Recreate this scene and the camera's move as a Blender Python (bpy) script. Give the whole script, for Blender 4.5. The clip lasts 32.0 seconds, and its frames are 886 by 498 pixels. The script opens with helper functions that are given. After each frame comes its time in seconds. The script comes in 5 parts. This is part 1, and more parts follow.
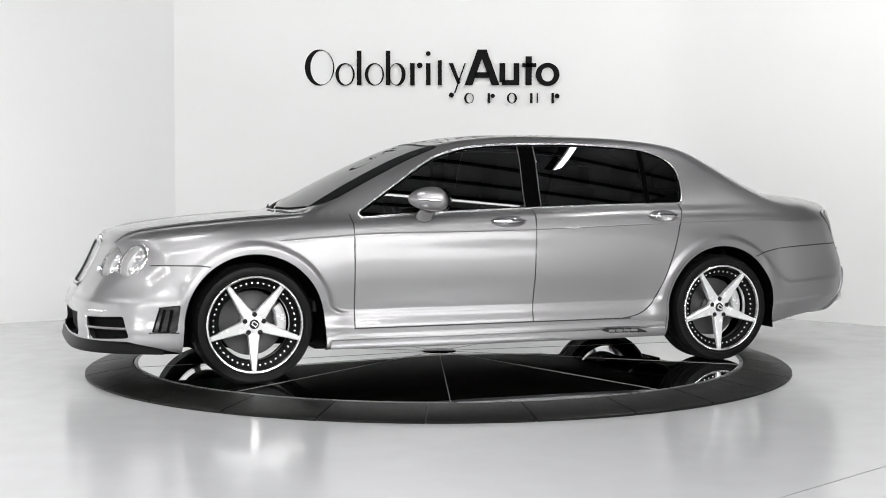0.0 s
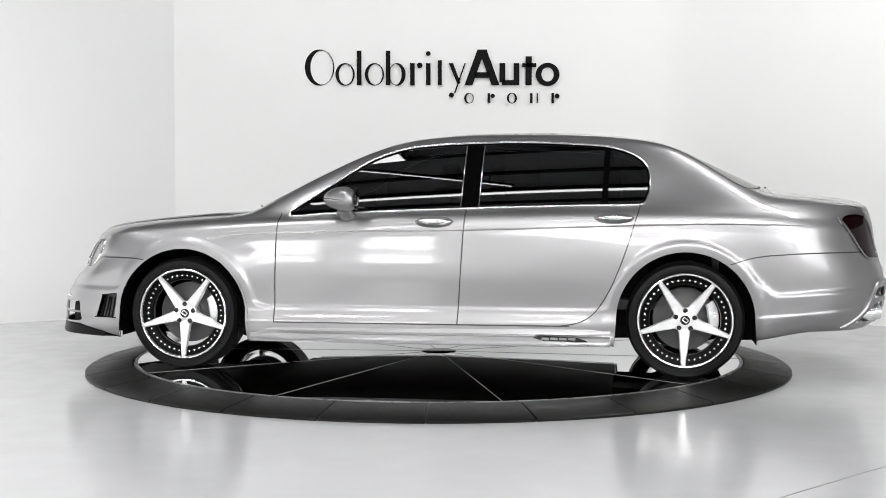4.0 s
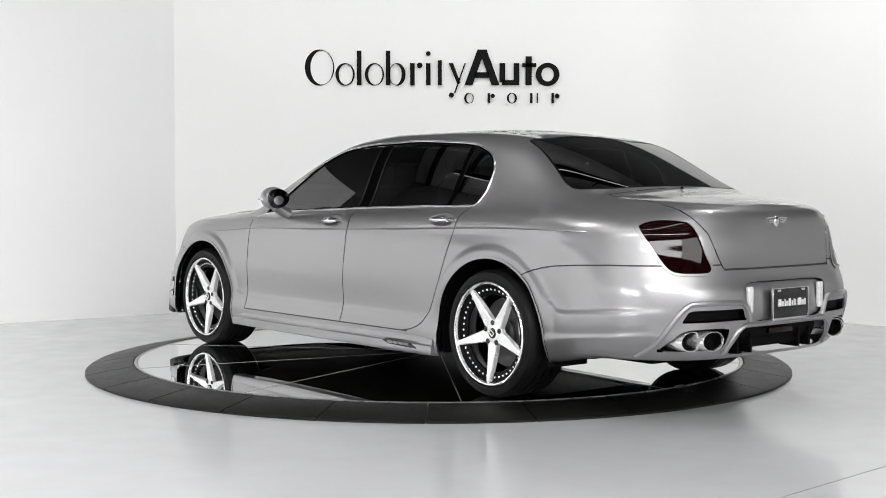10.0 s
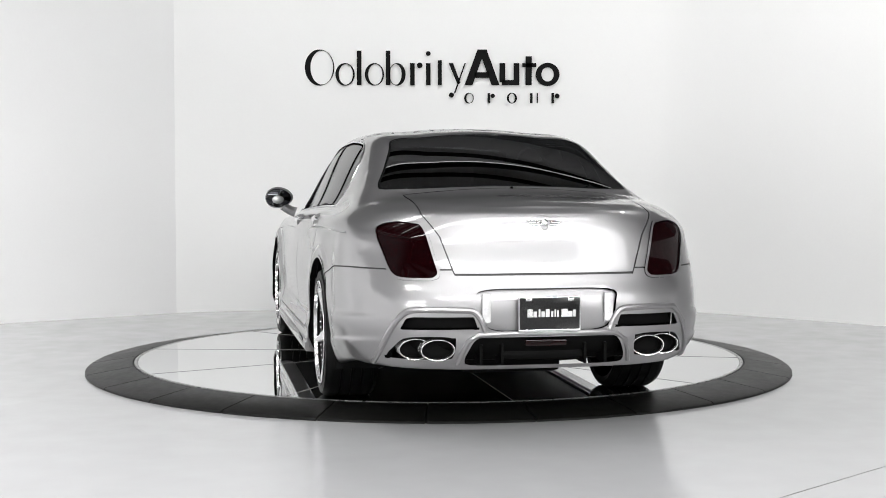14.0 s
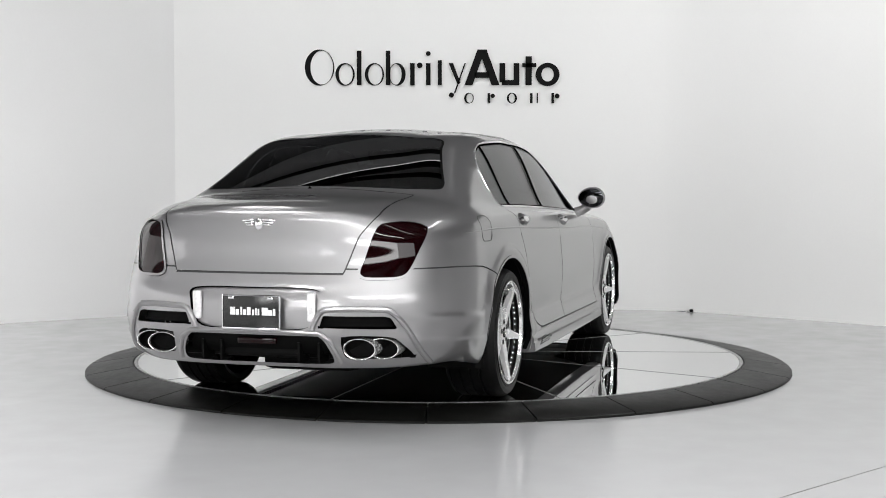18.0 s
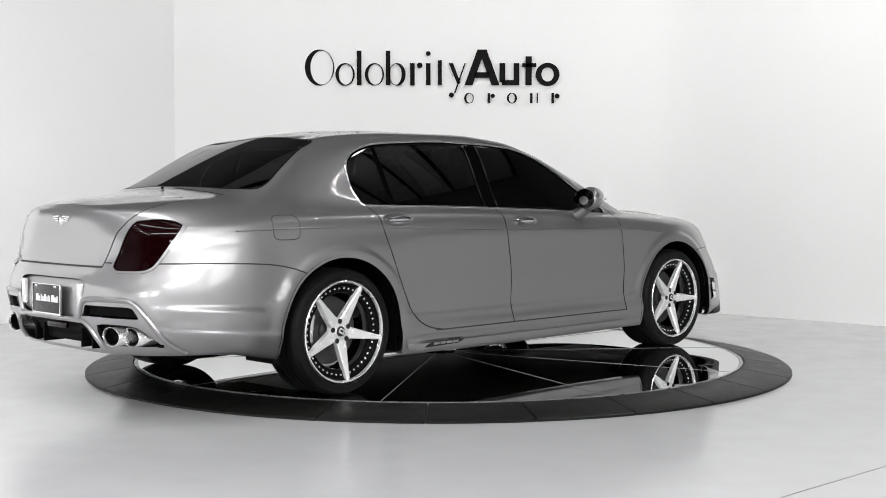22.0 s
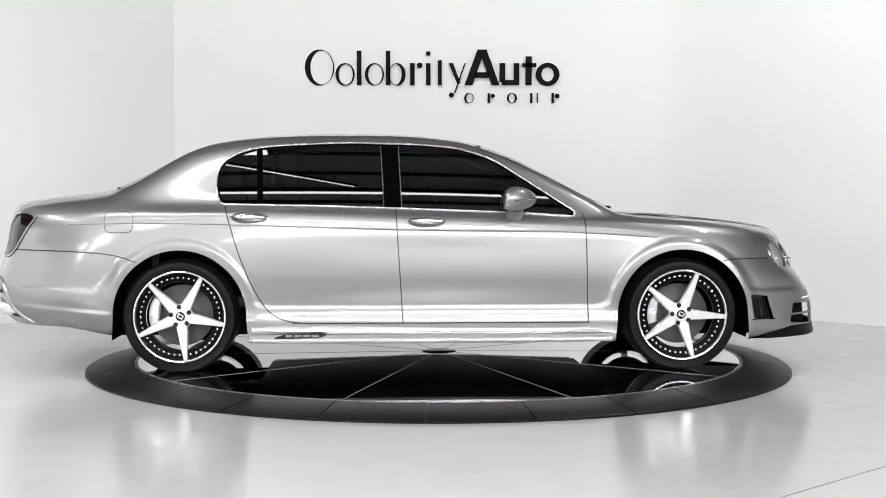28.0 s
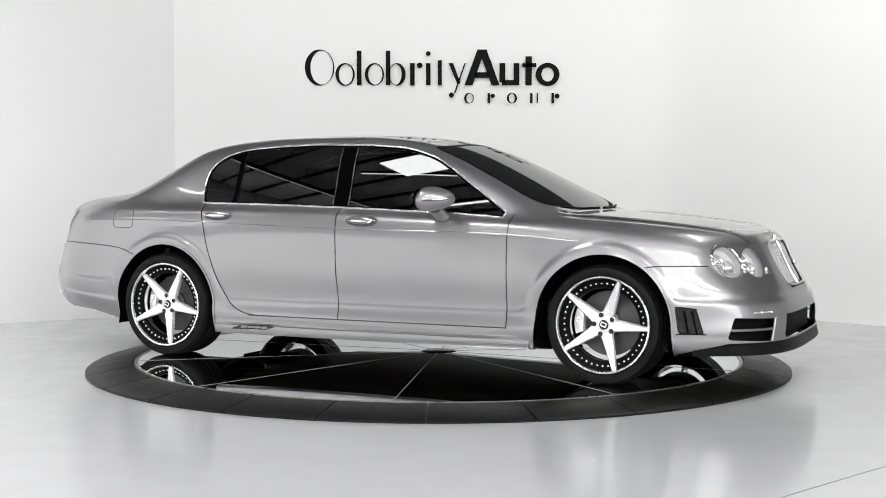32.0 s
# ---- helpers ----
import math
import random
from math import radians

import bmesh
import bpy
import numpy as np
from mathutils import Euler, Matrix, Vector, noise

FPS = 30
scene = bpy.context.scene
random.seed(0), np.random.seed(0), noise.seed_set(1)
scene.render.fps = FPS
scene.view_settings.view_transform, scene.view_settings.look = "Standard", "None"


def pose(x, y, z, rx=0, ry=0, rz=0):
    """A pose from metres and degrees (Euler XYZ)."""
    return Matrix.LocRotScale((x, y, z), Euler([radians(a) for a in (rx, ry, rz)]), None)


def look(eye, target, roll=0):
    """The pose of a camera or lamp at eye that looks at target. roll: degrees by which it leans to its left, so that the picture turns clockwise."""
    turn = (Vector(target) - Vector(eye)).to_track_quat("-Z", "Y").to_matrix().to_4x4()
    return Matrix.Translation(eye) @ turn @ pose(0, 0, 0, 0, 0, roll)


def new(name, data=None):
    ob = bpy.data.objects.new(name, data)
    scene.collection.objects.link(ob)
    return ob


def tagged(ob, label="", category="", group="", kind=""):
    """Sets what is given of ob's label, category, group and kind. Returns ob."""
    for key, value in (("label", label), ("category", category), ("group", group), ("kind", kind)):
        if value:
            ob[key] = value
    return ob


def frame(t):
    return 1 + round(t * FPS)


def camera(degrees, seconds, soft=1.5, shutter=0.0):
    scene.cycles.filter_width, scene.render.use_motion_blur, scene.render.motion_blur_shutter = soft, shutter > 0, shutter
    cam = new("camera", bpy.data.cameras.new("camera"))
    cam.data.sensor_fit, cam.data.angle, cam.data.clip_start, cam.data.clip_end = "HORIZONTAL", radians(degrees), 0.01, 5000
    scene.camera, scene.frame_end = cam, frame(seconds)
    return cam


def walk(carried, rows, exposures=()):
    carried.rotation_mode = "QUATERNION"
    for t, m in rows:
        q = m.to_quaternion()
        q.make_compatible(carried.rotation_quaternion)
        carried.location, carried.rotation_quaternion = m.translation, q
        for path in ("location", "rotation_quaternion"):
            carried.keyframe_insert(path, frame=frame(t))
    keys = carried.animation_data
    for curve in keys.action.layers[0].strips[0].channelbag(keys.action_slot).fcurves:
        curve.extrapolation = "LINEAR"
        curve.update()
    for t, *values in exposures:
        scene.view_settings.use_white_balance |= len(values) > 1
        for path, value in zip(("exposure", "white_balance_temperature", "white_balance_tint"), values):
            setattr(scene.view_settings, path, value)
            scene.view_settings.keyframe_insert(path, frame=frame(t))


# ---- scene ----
cam = camera(38.17, 32.0, 0.95)
EYE = pose(0, -8.673, 1.1217, 90 - 2.718, 0, -0.187)
walk(cam, [(0, EYE), (32, EYE)], [(0, -0.04), (12, -0.05), (14.5, -0.05), (17, -0.20), (19, -0.24), (20, -0.19), (21, -0.11), (25, -0.04), (32, -0.04)])

# ---------------------------------------------------------------- world and lights
FLOOR_Z = -0.056          # hall floor; the turntable top is z = 0
world = bpy.data.worlds.new("world")
scene.world = world
world.use_nodes = True
world.node_tree.nodes["Background"].inputs[0].default_value = (0.9, 0.95, 1.0, 1)
world.node_tree.nodes["Background"].inputs[1].default_value = 0.15


def area_lamp(name, m, sx, sy, watts, colour=(1, 1, 1)):
    data = bpy.data.lights.new(name, "AREA")
    data.shape, data.size, data.size_y, data.energy, data.color = "RECTANGLE", sx, sy, watts, colour
    ob = new(name, data)
    ob.matrix_world = m
    return ob


CEIL = 5.2
WALL_TOP = 3.0            # the white studio wall ends here, dark hall wall above
# fixtures: centre x, y, size x, size y, watts, turn
# the last, 10 m strip is unseen and added to light hall and car
FIXTURES = [(-2.5, -2.45, 1.5, 0.8, 48, 0), (-2.2, -3.4, 4.0, 0.03, 7, -33), (0, -4.9, 9.0, 0.14, 50, 0), (0, -7.6, 10.0, 0.14, 350, 0)]
for lx, ly, lw, lh, power, turn in FIXTURES:
    area_lamp("fixture_lamp", pose(lx, ly, CEIL - 0.47, 0, 0, turn), lw, lh, power)
# big soft boxes behind the camera: eye, size x, size y, watts
# the first, a long bank high up, is an added, unseen front light
SOFTBOXES = [((1.6, -11.0, 4.0), 8.0, 0.9, 440), ((-4.65, -8.5, 1.70), 1.0, 0.9, 44), ((-2.95, -8.5, 1.75), 1.0, 0.9, 44), ((5.9, -8.4, 2.8), 3.0, 2.2, 75)]
# added, unseen lights that brighten the walls and right floor: pose, length, watts
ADDED_WASHERS = [(look((0.1, 1.3, 4.75), (-0.3, 3.7, 3.5)), 5.5, 45), (look((-5.5, -4.3, 4.75), (-7.5, -4.3, 2.3)), 9.0, 800), (look((3.2, -1.0, 4.75), (5.9, -0.1, 1.2)), 3.0, 130)]
for at, length, power in ADDED_WASHERS:
    area_lamp("added_washer_lamp", at, length, 0.25, power)
for at, sw, sh, power in SOFTBOXES:
    area_lamp("soft_box_lamp", look(at, (0, 0.6, 1.2)), sw, sh, power)

# ---------------------------------------------------------------- materials


def material(name, colour=(0.8, 0.8, 0.8), rough=0.5, metal=0.0, **more):
    m = bpy.data.materials.new(name)
    m.use_nodes = True
    b = m.node_tree.nodes["Principled BSDF"]
    b.inputs["Base Color"].default_value = (*colour, 1)
    b.inputs["Roughness"].default_value = rough
    b.inputs["Metallic"].default_value = metal
    for key, value in more.items():
        b.inputs[key.replace("_", " ")].default_value = value
    return m


def noisy(m, scale, amount, bump=0.0, rough=0.0, detail=4.0, scale2=None):
    """Breaks up a material's colour, roughness and relief with noise at two sizes."""
    nt = m.node_tree
    b = nt.nodes["Principled BSDF"]
    coord = nt.nodes.new("ShaderNodeTexCoord")
    n1 = nt.nodes.new("ShaderNodeTexNoise")
    n1.inputs["Scale"].default_value, n1.inputs["Detail"].default_value = scale, detail
    n2 = nt.nodes.new("ShaderNodeTexNoise")
    n2.inputs["Scale"].default_value, n2.inputs["Detail"].default_value = scale2 or scale * 9, 3.0
    nt.links.new(coord.outputs["Object"], n1.inputs["Vector"])
    nt.links.new(coord.outputs["Object"], n2.inputs["Vector"])
    mix = nt.nodes.new("ShaderNodeMath")
    mix.operation = "ADD"
    nt.links.new(n1.outputs["Fac"], mix.inputs[0])
    nt.links.new(n2.outputs["Fac"], mix.inputs[1])
    if amount:
        c = b.inputs["Base Color"].default_value[:]
        ramp = nt.nodes.new("ShaderNodeMapRange")
        ramp.inputs[1].default_value, ramp.inputs[2].default_value = 0.6, 1.4
        ramp.inputs[3].default_value, ramp.inputs[4].default_value = 1 - amount, 1 + amount
        nt.links.new(mix.outputs[0], ramp.inputs[0])
        scale_node = nt.nodes.new("ShaderNodeVectorMath")
        scale_node.operation = "SCALE"
        scale_node.inputs[0].default_value = c[:3]
        nt.links.new(ramp.outputs[0], scale_node.inputs["Scale"])
        nt.links.new(scale_node.outputs[0], b.inputs["Base Color"])
    if rough:
        r = b.inputs["Roughness"].default_value
        ramp = nt.nodes.new("ShaderNodeMapRange")
        ramp.inputs[1].default_value, ramp.inputs[2].default_value = 0.6, 1.4
        ramp.inputs[3].default_value, ramp.inputs[4].default_value = max(0.0, r - rough), r + rough
        nt.links.new(mix.outputs[0], ramp.inputs[0])
        nt.links.new(ramp.outputs[0], b.inputs["Roughness"])
    if bump:
        bn = nt.nodes.new("ShaderNodeBump")
        bn.inputs["Strength"].default_value, bn.inputs["Distance"].default_value = bump, 0.01
        nt.links.new(n2.outputs["Fac"], bn.inputs["Height"])
        nt.links.new(bn.outputs[0], b.inputs["Normal"])
    return m


def tinted_glass(name, tint, ior=1.5):
    m = bpy.data.materials.new(name)
    m.use_nodes = True
    nt = m.node_tree
    nt.nodes.remove(nt.nodes["Principled BSDF"])
    tr, gl = nt.nodes.new("ShaderNodeBsdfTransparent"), nt.nodes.new("ShaderNodeBsdfGlossy")
    fr, mix = nt.nodes.new("ShaderNodeFresnel"), nt.nodes.new("ShaderNodeMixShader")
    tr.inputs[0].default_value = (*tint, 1)
    gl.inputs["Roughness"].default_value = 0.01
    fr.inputs[0].default_value = ior
    nt.links.new(fr.outputs[0], mix.inputs[0])
    nt.links.new(tr.outputs[0], mix.inputs[1])
    nt.links.new(gl.outputs[0], mix.inputs[2])
    nt.links.new(mix.outputs[0], nt.nodes["Material Output"].inputs[0])
    return m


WALL = noisy(material("wall_paint", (0.80, 0.80, 0.79), 0.6), 0.7, 0.012, 0.03, 0.05, scale2=60)
FLOOR = noisy(material("epoxy_floor", (0.47, 0.47, 0.475), 0.17), 0.5, 0.02, 0.02, 0.05, scale2=5)
RUBBER_RING = noisy(material("ring_panel", (0.0065, 0.0065, 0.006), 0.40, Specular_IOR_Level=0.20), 3, 0.25, 0.03, 0.06)
EDGE_BLACK = material("edge_black", (0.01, 0.01, 0.01), 0.35)
DISC = noisy(material("mirror_disc", (0.86, 0.87, 0.87), 0.012, 1.0), 1.5, 0.02, 0.0, 0.008)
SEAM = material("seam_filler", (0.22, 0.22, 0.22), 0.5)
PAINT = material("silver_paint", (0.294, 0.288, 0.294), 0.40, 0.90, Coat_Weight=1.0, Coat_Roughness=0.075)
GAP = material("panel_gap", (0.03, 0.03, 0.03), 0.6)
CHROME = material("chrome", (0.72, 0.72, 0.73), 0.08, 1.0)
SATIN = noisy(material("satin_silver", (0.86, 0.86, 0.86), 0.25, 0.55), 20, 0.03, 0.0, 0.05)
BLACK_GLOSS = material("gloss_black", (0.010, 0.010, 0.010), 0.16, 0.0)
BLACK = noisy(material("matt_black", (0.002, 0.002, 0.002), 0.6, Specular_IOR_Level=0.08), 9, 0.2)
RIM_BLACK = material("rim_black", (0.003, 0.003, 0.003), 0.35, Specular_IOR_Level=0.06)
TYRE = noisy(material("tyre_rubber", (0.005, 0.005, 0.005), 0.45, Specular_IOR_Level=0.14), 15, 0.2, 0.1, 0.08)
CARBON = noisy(material("dark_carbon", (0.006, 0.006, 0.006), 0.38, Specular_IOR_Level=0.10), 30, 0.2)
# mirror colour stands in for the dark hall that the glass reflects
DARKENED_MIRROR = material("dark_mirror", (0.035, 0.035, 0.038), 0.03, 1.0)
PILLAR = material("pillar_black", (0.002, 0.002, 0.002), 0.5, Specular_IOR_Level=0.0)
GLASS = tinted_glass("tinted_window", (0.05, 0.055, 0.06), 1.7)
CLEAR = tinted_glass("lamp_glass", (0.9, 0.9, 0.9), 1.35)
TAIL = material("tail_lamp_red", (0.005, 0.0003, 0.0006), 0.05, 0.0, Specular_IOR_Level=0.24)
EDGE_BAND = noisy(material("edge_band", (0.42, 0.42, 0.42), 0.3, 0.8), 20, 0.1, 0.0, 0.1)
TRIM = material("window_chrome", (0.86, 0.86, 0.87), 0.24, 1.0)
LIP_METAL = material("bright_lip", (0.88, 0.88, 0.88), 0.2, 0.8)
LENS_WHITE = noisy(material("lens_white", (0.85, 0.85, 0.85), 0.12, 0.5, Coat_Weight=1.0), 45, 0.25, 0.5)
REFLECTOR = noisy(material("lamp_reflector", (0.93, 0.93, 0.93), 0.2, 0.45), 60, 0.06, 0.4)
MESH_GREY = noisy(material("mesh_grey", (0.22, 0.22, 0.22), 0.45, 0.6), 40, 0.1)
UPPER_WALL = noisy(material("dark_upper_wall", (0.03, 0.03, 0.032), 0.7), 2, 0.2)
DISC_STEEL = noisy(material("brake_steel", (0.07, 0.07, 0.07), 0.45, 0.5), 30, 0.1)
SIDE_WALL = noisy(material("side_wall", (0.75, 0.75, 0.75), 0.6), 2, 0.2)
EAST_WALL = noisy(material("east_side_wall", (0.47, 0.47, 0.47), 0.7), 2, 0.2)
# white wall paint made darker: the left wall's shade is in the colour
SHADED_WALL = noisy(material("shaded_wall", (0.755, 0.755, 0.75), 0.6), 0.7, 0.012, 0.03, 0.05, scale2=60)
SIGN = material("sign_vinyl", (0.004, 0.004, 0.004), 0.6, Specular_IOR_Level=0.1)
CEILING_M = noisy(material("ceiling_dark", (0.29, 0.29, 0.295), 0.8), 1, 0.1)
LEATHER = noisy(material("dark_leather", (0.02, 0.02, 0.022), 0.5), 12, 0.2)


def glow(name, colour, strength):
    m = material(name, (0.8, 0.8, 0.8), 0.5)
    b = m.node_tree.nodes["Principled BSDF"]
    b.inputs["Emission Color"].default_value = (*colour, 1)
    b.inputs["Emission Strength"].default_value = strength
    return m


LAMP_GLOW = glow("light_diffuser", (1, 1, 1), 3.0)

# ---------------------------------------------------------------- mesh helpers


def mesh_of(name, verts, faces, mat, smooth=False):
    me = bpy.data.meshes.new(name)
    me.from_pydata([tuple(v) for v in verts], [], faces)
    me.materials.append(mat)
    if smooth:
        me.polygons.foreach_set("use_smooth", [True] * len(me.polygons))
    me.update()
    return me


def bm_mesh(name, bm, mat, smooth=False):
    me = bpy.data.meshes.new(name)
    bmesh.ops.recalc_face_normals(bm, faces=bm.faces[:])
    bm.to_mesh(me)
    bm.free()
    me.materials.append(mat)
    if smooth:
        me.polygons.foreach_set("use_smooth", [True] * len(me.polygons))
        me.set_sharp_from_angle(angle=radians(38))
    return me


def part(name, bm, mat, parent=None, label="", smooth=True, m=None):
    """Links a bmesh (or a ready mesh) as one mesh object under a thing or a part."""
    me = bm if isinstance(bm, bpy.types.Mesh) else bm_mesh(name, bm, mat, smooth)
    ob = new(name, me)
    if parent:
        ob.parent = parent
    if m is not None:
        ob.matrix_basis = m
    if label:
        ob["label"] = label
    return ob


def empty(name, m=None):
    ob = new(name)
    ob.empty_display_size = 0.2
    if m is not None:
        ob.matrix_basis = m
    return ob


def box_bm(sx, sy, sz, at=(0, 0, 0), bevel=0.0, bm=None, rot=None):
    own = bm is None
    bm = bm or bmesh.new()
    m = Matrix.Translation(at) @ (rot or Matrix()) @ Matrix.Diagonal((sx, sy, sz, 1))
    made = bmesh.ops.create_cube(bm, size=1, matrix=m)["verts"]
    if bevel:
        edges = {e for v in made for e in v.link_edges}
        bmesh.ops.bevel(bm, geom=list(edges), offset=bevel, segments=2, affect="EDGES", profile=0.6)
    return bm


def lathe_bm(profile, n=48, bm=None, close=False):
    """Turns (radius, height) pairs about the z axis."""
    bm = bm or bmesh.new()
    rows = []
    for r, z in profile:
        rows.append([bm.verts.new((r * math.cos(2 * math.pi * i / n), r * math.sin(2 * math.pi * i / n), z)) for i in range(n)])
    pairs = list(zip(rows, rows[1:])) + ([(rows[-1], rows[0])] if close else [])
    for a, b in pairs:
        for i in range(n):
            bm.faces.new((a[i], a[(i + 1) % n], b[(i + 1) % n], b[i]))
    return bm


def tube_bm(points, radius, n=8, closed=False, bm=None, flat=1.0):
    """A round bar along points."""
    bm = bm or bmesh.new()
    pts = [Vector(p) for p in points]
    rows = []
    for i, p in enumerate(pts):
        a = pts[i - 1] if (i or closed) else p
        b = pts[(i + 1) % len(pts)] if (i + 1 < len(pts) or closed) else p
        d = (b - a).normalized()
        side = d.cross(Vector((0, 0, 1)))
        side = side.normalized() if side.length > 1e-4 else Vector((1, 0, 0))
        up = side.cross(d).normalized()
        r = radius[i] if isinstance(radius, (list, tuple)) else radius
        rows.append([bm.verts.new(p + side * math.cos(2 * math.pi * k / n) * r * flat + up * math.sin(2 * math.pi * k / n) * r) for k in range(n)])
    for i in range(len(rows) if closed else len(rows) - 1):
        a, b = rows[i], rows[(i + 1) % len(rows)]
        for k in range(n):
            bm.faces.new((a[k], a[(k + 1) % n], b[(k + 1) % n], b[k]))
    if not closed:
        bm.faces.new(rows[0])
        bm.faces.new(rows[-1])
    return bm


def prism_bm(outline, depth, bm=None, m=None):
    """An outline in the xy plane, extruded from z = 0 to depth."""
    bm = bm or bmesh.new()
    m = m or Matrix()
    a = [bm.verts.new(m @ Vector((x, y, 0))) for x, y in outline]
    b = [bm.verts.new(m @ Vector((x, y, depth))) for x, y in outline]
    bm.faces.new(a[::-1])
    bm.faces.new(b)
    for i in range(len(a)):
        j = (i + 1) % len(a)
        bm.faces.new((a[i], a[j], b[j], b[i]))
    return bm


def pchip(xs, ys, x):
    """Shape-keeping cubic through (xs, ys)."""
    xs, ys, x = np.array(xs, float), np.array(ys, float), np.asarray(x, float)
    if xs[0] > xs[-1]:
        xs, ys = xs[::-1], ys[::-1]
    h, d = np.diff(xs), np.diff(ys) / np.diff(xs)
    m = np.zeros(len(xs))
    for i in range(1, len(xs) - 1):
        if d[i - 1] * d[i] > 0:
            w1, w2 = 2 * h[i] + h[i - 1], h[i] + 2 * h[i - 1]
            m[i] = (w1 + w2) / (w1 / d[i - 1] + w2 / d[i])
    m[0], m[-1] = d[0], d[-1]
    x = np.clip(x, xs[0], xs[-1])
    i = np.clip(np.searchsorted(xs, x) - 1, 0, len(h) - 1)
    t = (x - xs[i]) / h[i]
    return ((1 + 2 * t) * (1 - t) ** 2 * ys[i] + t * (1 - t) ** 2 * h[i] * m[i]
            + t * t * (3 - 2 * t) * ys[i + 1] + t * t * (t - 1) * h[i] * m[i + 1])


def spline2(points, n=8, closed=False):
    """Catmull-Rom through 2D or 3D points."""
    p = [np.array(q, float) for q in points]
    out, k = [], len(p)
    for i in range(k if closed else k - 1):
        a = p[i - 1] if (i or closed) else 2 * p[0] - p[1]
        b, c = p[i], p[(i + 1) % k]
        d = p[(i + 2) % k] if (i + 2 < k or closed) else 2 * p[-1] - p[-2]
        for j in range(n):
            t = j / n
            out.append(0.5 * (2 * b + (c - a) * t + (2 * a - 5 * b + 4 * c - d) * t * t + (3 * b - a - 3 * c + d) * t ** 3))
    if not closed:
        out.append(p[-1])
    return out


def sdf(poly, x, y):
    """Signed distance to a closed outline, negative inside."""
    q = np.array(poly)
    best, inside = np.full(np.shape(x), 1e9), np.zeros(np.shape(x), bool)
    for a, b in zip(q, np.roll(q, -1, 0)):
        ex, ey = b - a
        wx, wy = x - a[0], y - a[1]
        k = np.clip((wx * ex + wy * ey) / (ex * ex + ey * ey + 1e-12), 0, 1)
        best = np.minimum(best, np.hypot(wx - k * ex, wy - k * ey))
        cross = (a[1] > y) != (b[1] > y)
        with np.errstate(divide="ignore", invalid="ignore"):
            inside ^= cross & (x < (b[0] - a[0]) * (y - a[1]) / (b[1] - a[1]) + a[0])
    return np.where(inside, -best, best)

# ---------------------------------------------------------------- the hall
WALL_LEFT = [(-4.9, 1.52), (-4.3, 2.03), (-3.82, 2.43), (-2.48, 3.40)]
WALL_BACK = [(-2.48, 3.40), (-1.95, 3.60), (-1.2, 3.70), (0.0, 3.72), (1.2, 3.72), (1.94, 3.67), (2.4, 3.49), (3.18, 2.83), (3.83, 2.20), (3.98, 2.055)]


def wall_strip(name, line, z0, z1, thick, mat, outward=1):
    """A standing wall along a plan line, thickened away from the hall."""
    pts = [np.array(p) for p in line]
    verts, faces = [], []
    n = len(pts)
    for i, p in enumerate(pts):
        d = pts[min(i + 1, n - 1)] - pts[max(i - 1, 0)]
        nrm = np.array([-d[1], d[0]]) / np.hypot(*d) * thick * outward
        for q in (p, p + nrm):
            verts += [(q[0], q[1], z0), (q[0], q[1], z1)]
    for i in range(n - 1):
        a, b = 4 * i, 4 * i + 4
        faces += [(a, b, b + 1, a + 1), (a + 2, a + 3, b + 3, b + 2), (a + 1, b + 1, b + 3, a + 3), (a, a + 2, b + 2, b)]
    faces += [(0, 1, 3, 2), (4 * n - 4, 4 * n - 2, 4 * n - 1, 4 * n - 3)]
    me = mesh_of(name, verts, faces, mat, True)
    me.set_sharp_from_angle(angle=radians(50))
    return new(name, me)


left_line = spline2(WALL_LEFT[:-1], 6) + [np.array(WALL_LEFT[-1])]
back_line = spline2(WALL_BACK, 6)
tagged(wall_strip("wall_west", left_line, FLOOR_Z, WALL_TOP, 0.2, SHADED_WALL), "matt pale grey painted studio side wall", "wall", kind="structure")
tagged(wall_strip("wall_north", back_line, FLOOR_Z, WALL_TOP, 0.2, WALL), "matt white curved studio back wall with dark lettering", "wall", kind="structure")
tagged(wall_strip("wall_west_top", left_line, WALL_TOP, CEIL, 0.2, UPPER_WALL), "plain dark wall above the studio wall", "wall", kind="structure")
tagged(wall_strip("wall_north_top", back_line, WALL_TOP, CEIL, 0.2, UPPER_WALL), "plain dark wall above the studio wall", "wall", kind="structure")
# unseen walls, added; their tones and heights shape the car's reflections
HALL = [(3.98, 2.055), (7.5, 2.055), (7.5, -11.5), (-7.5, -11.5), (-7.5, -8.4), (-7.5, -5.3), (-7.5, 1.52), (-4.9, 1.52)]
for name, i in (("wall_east_end", 0), ("wall_east", 1), ("wall_south", 2), ("wall_west_south", 3), ("wall_west_mid", 4), ("wall_west_hall", 5), ("wall_west_end", 6)):
    line = [HALL[i], HALL[i + 1]]
    top = 1.9 if i == 4 else 2.4
    tagged(wall_strip(name, line, FLOOR_Z, top, 0.2, EAST_WALL if i < 2 else SIDE_WALL), "plain mid grey hall wall" if i < 2 else "plain light painted hall wall", "wall", kind="structure")
    tagged(wall_strip(name + "_upper", line, top, CEIL, 0.2, UPPER_WALL), "plain dark upper hall wall", "wall", kind="structure")
tagged(part("floor", box_bm(18, 20, 0.2, (0, -4, FLOOR_Z - 0.1)), FLOOR), "glossy light grey epoxy floor", "floor", kind="structure")
tagged(part("ceiling", box_bm(18, 20, 0.2, (0, -4, CEIL + 0.1)), CEILING_M), "dark grey hall ceiling", "ceiling", kind="structure")

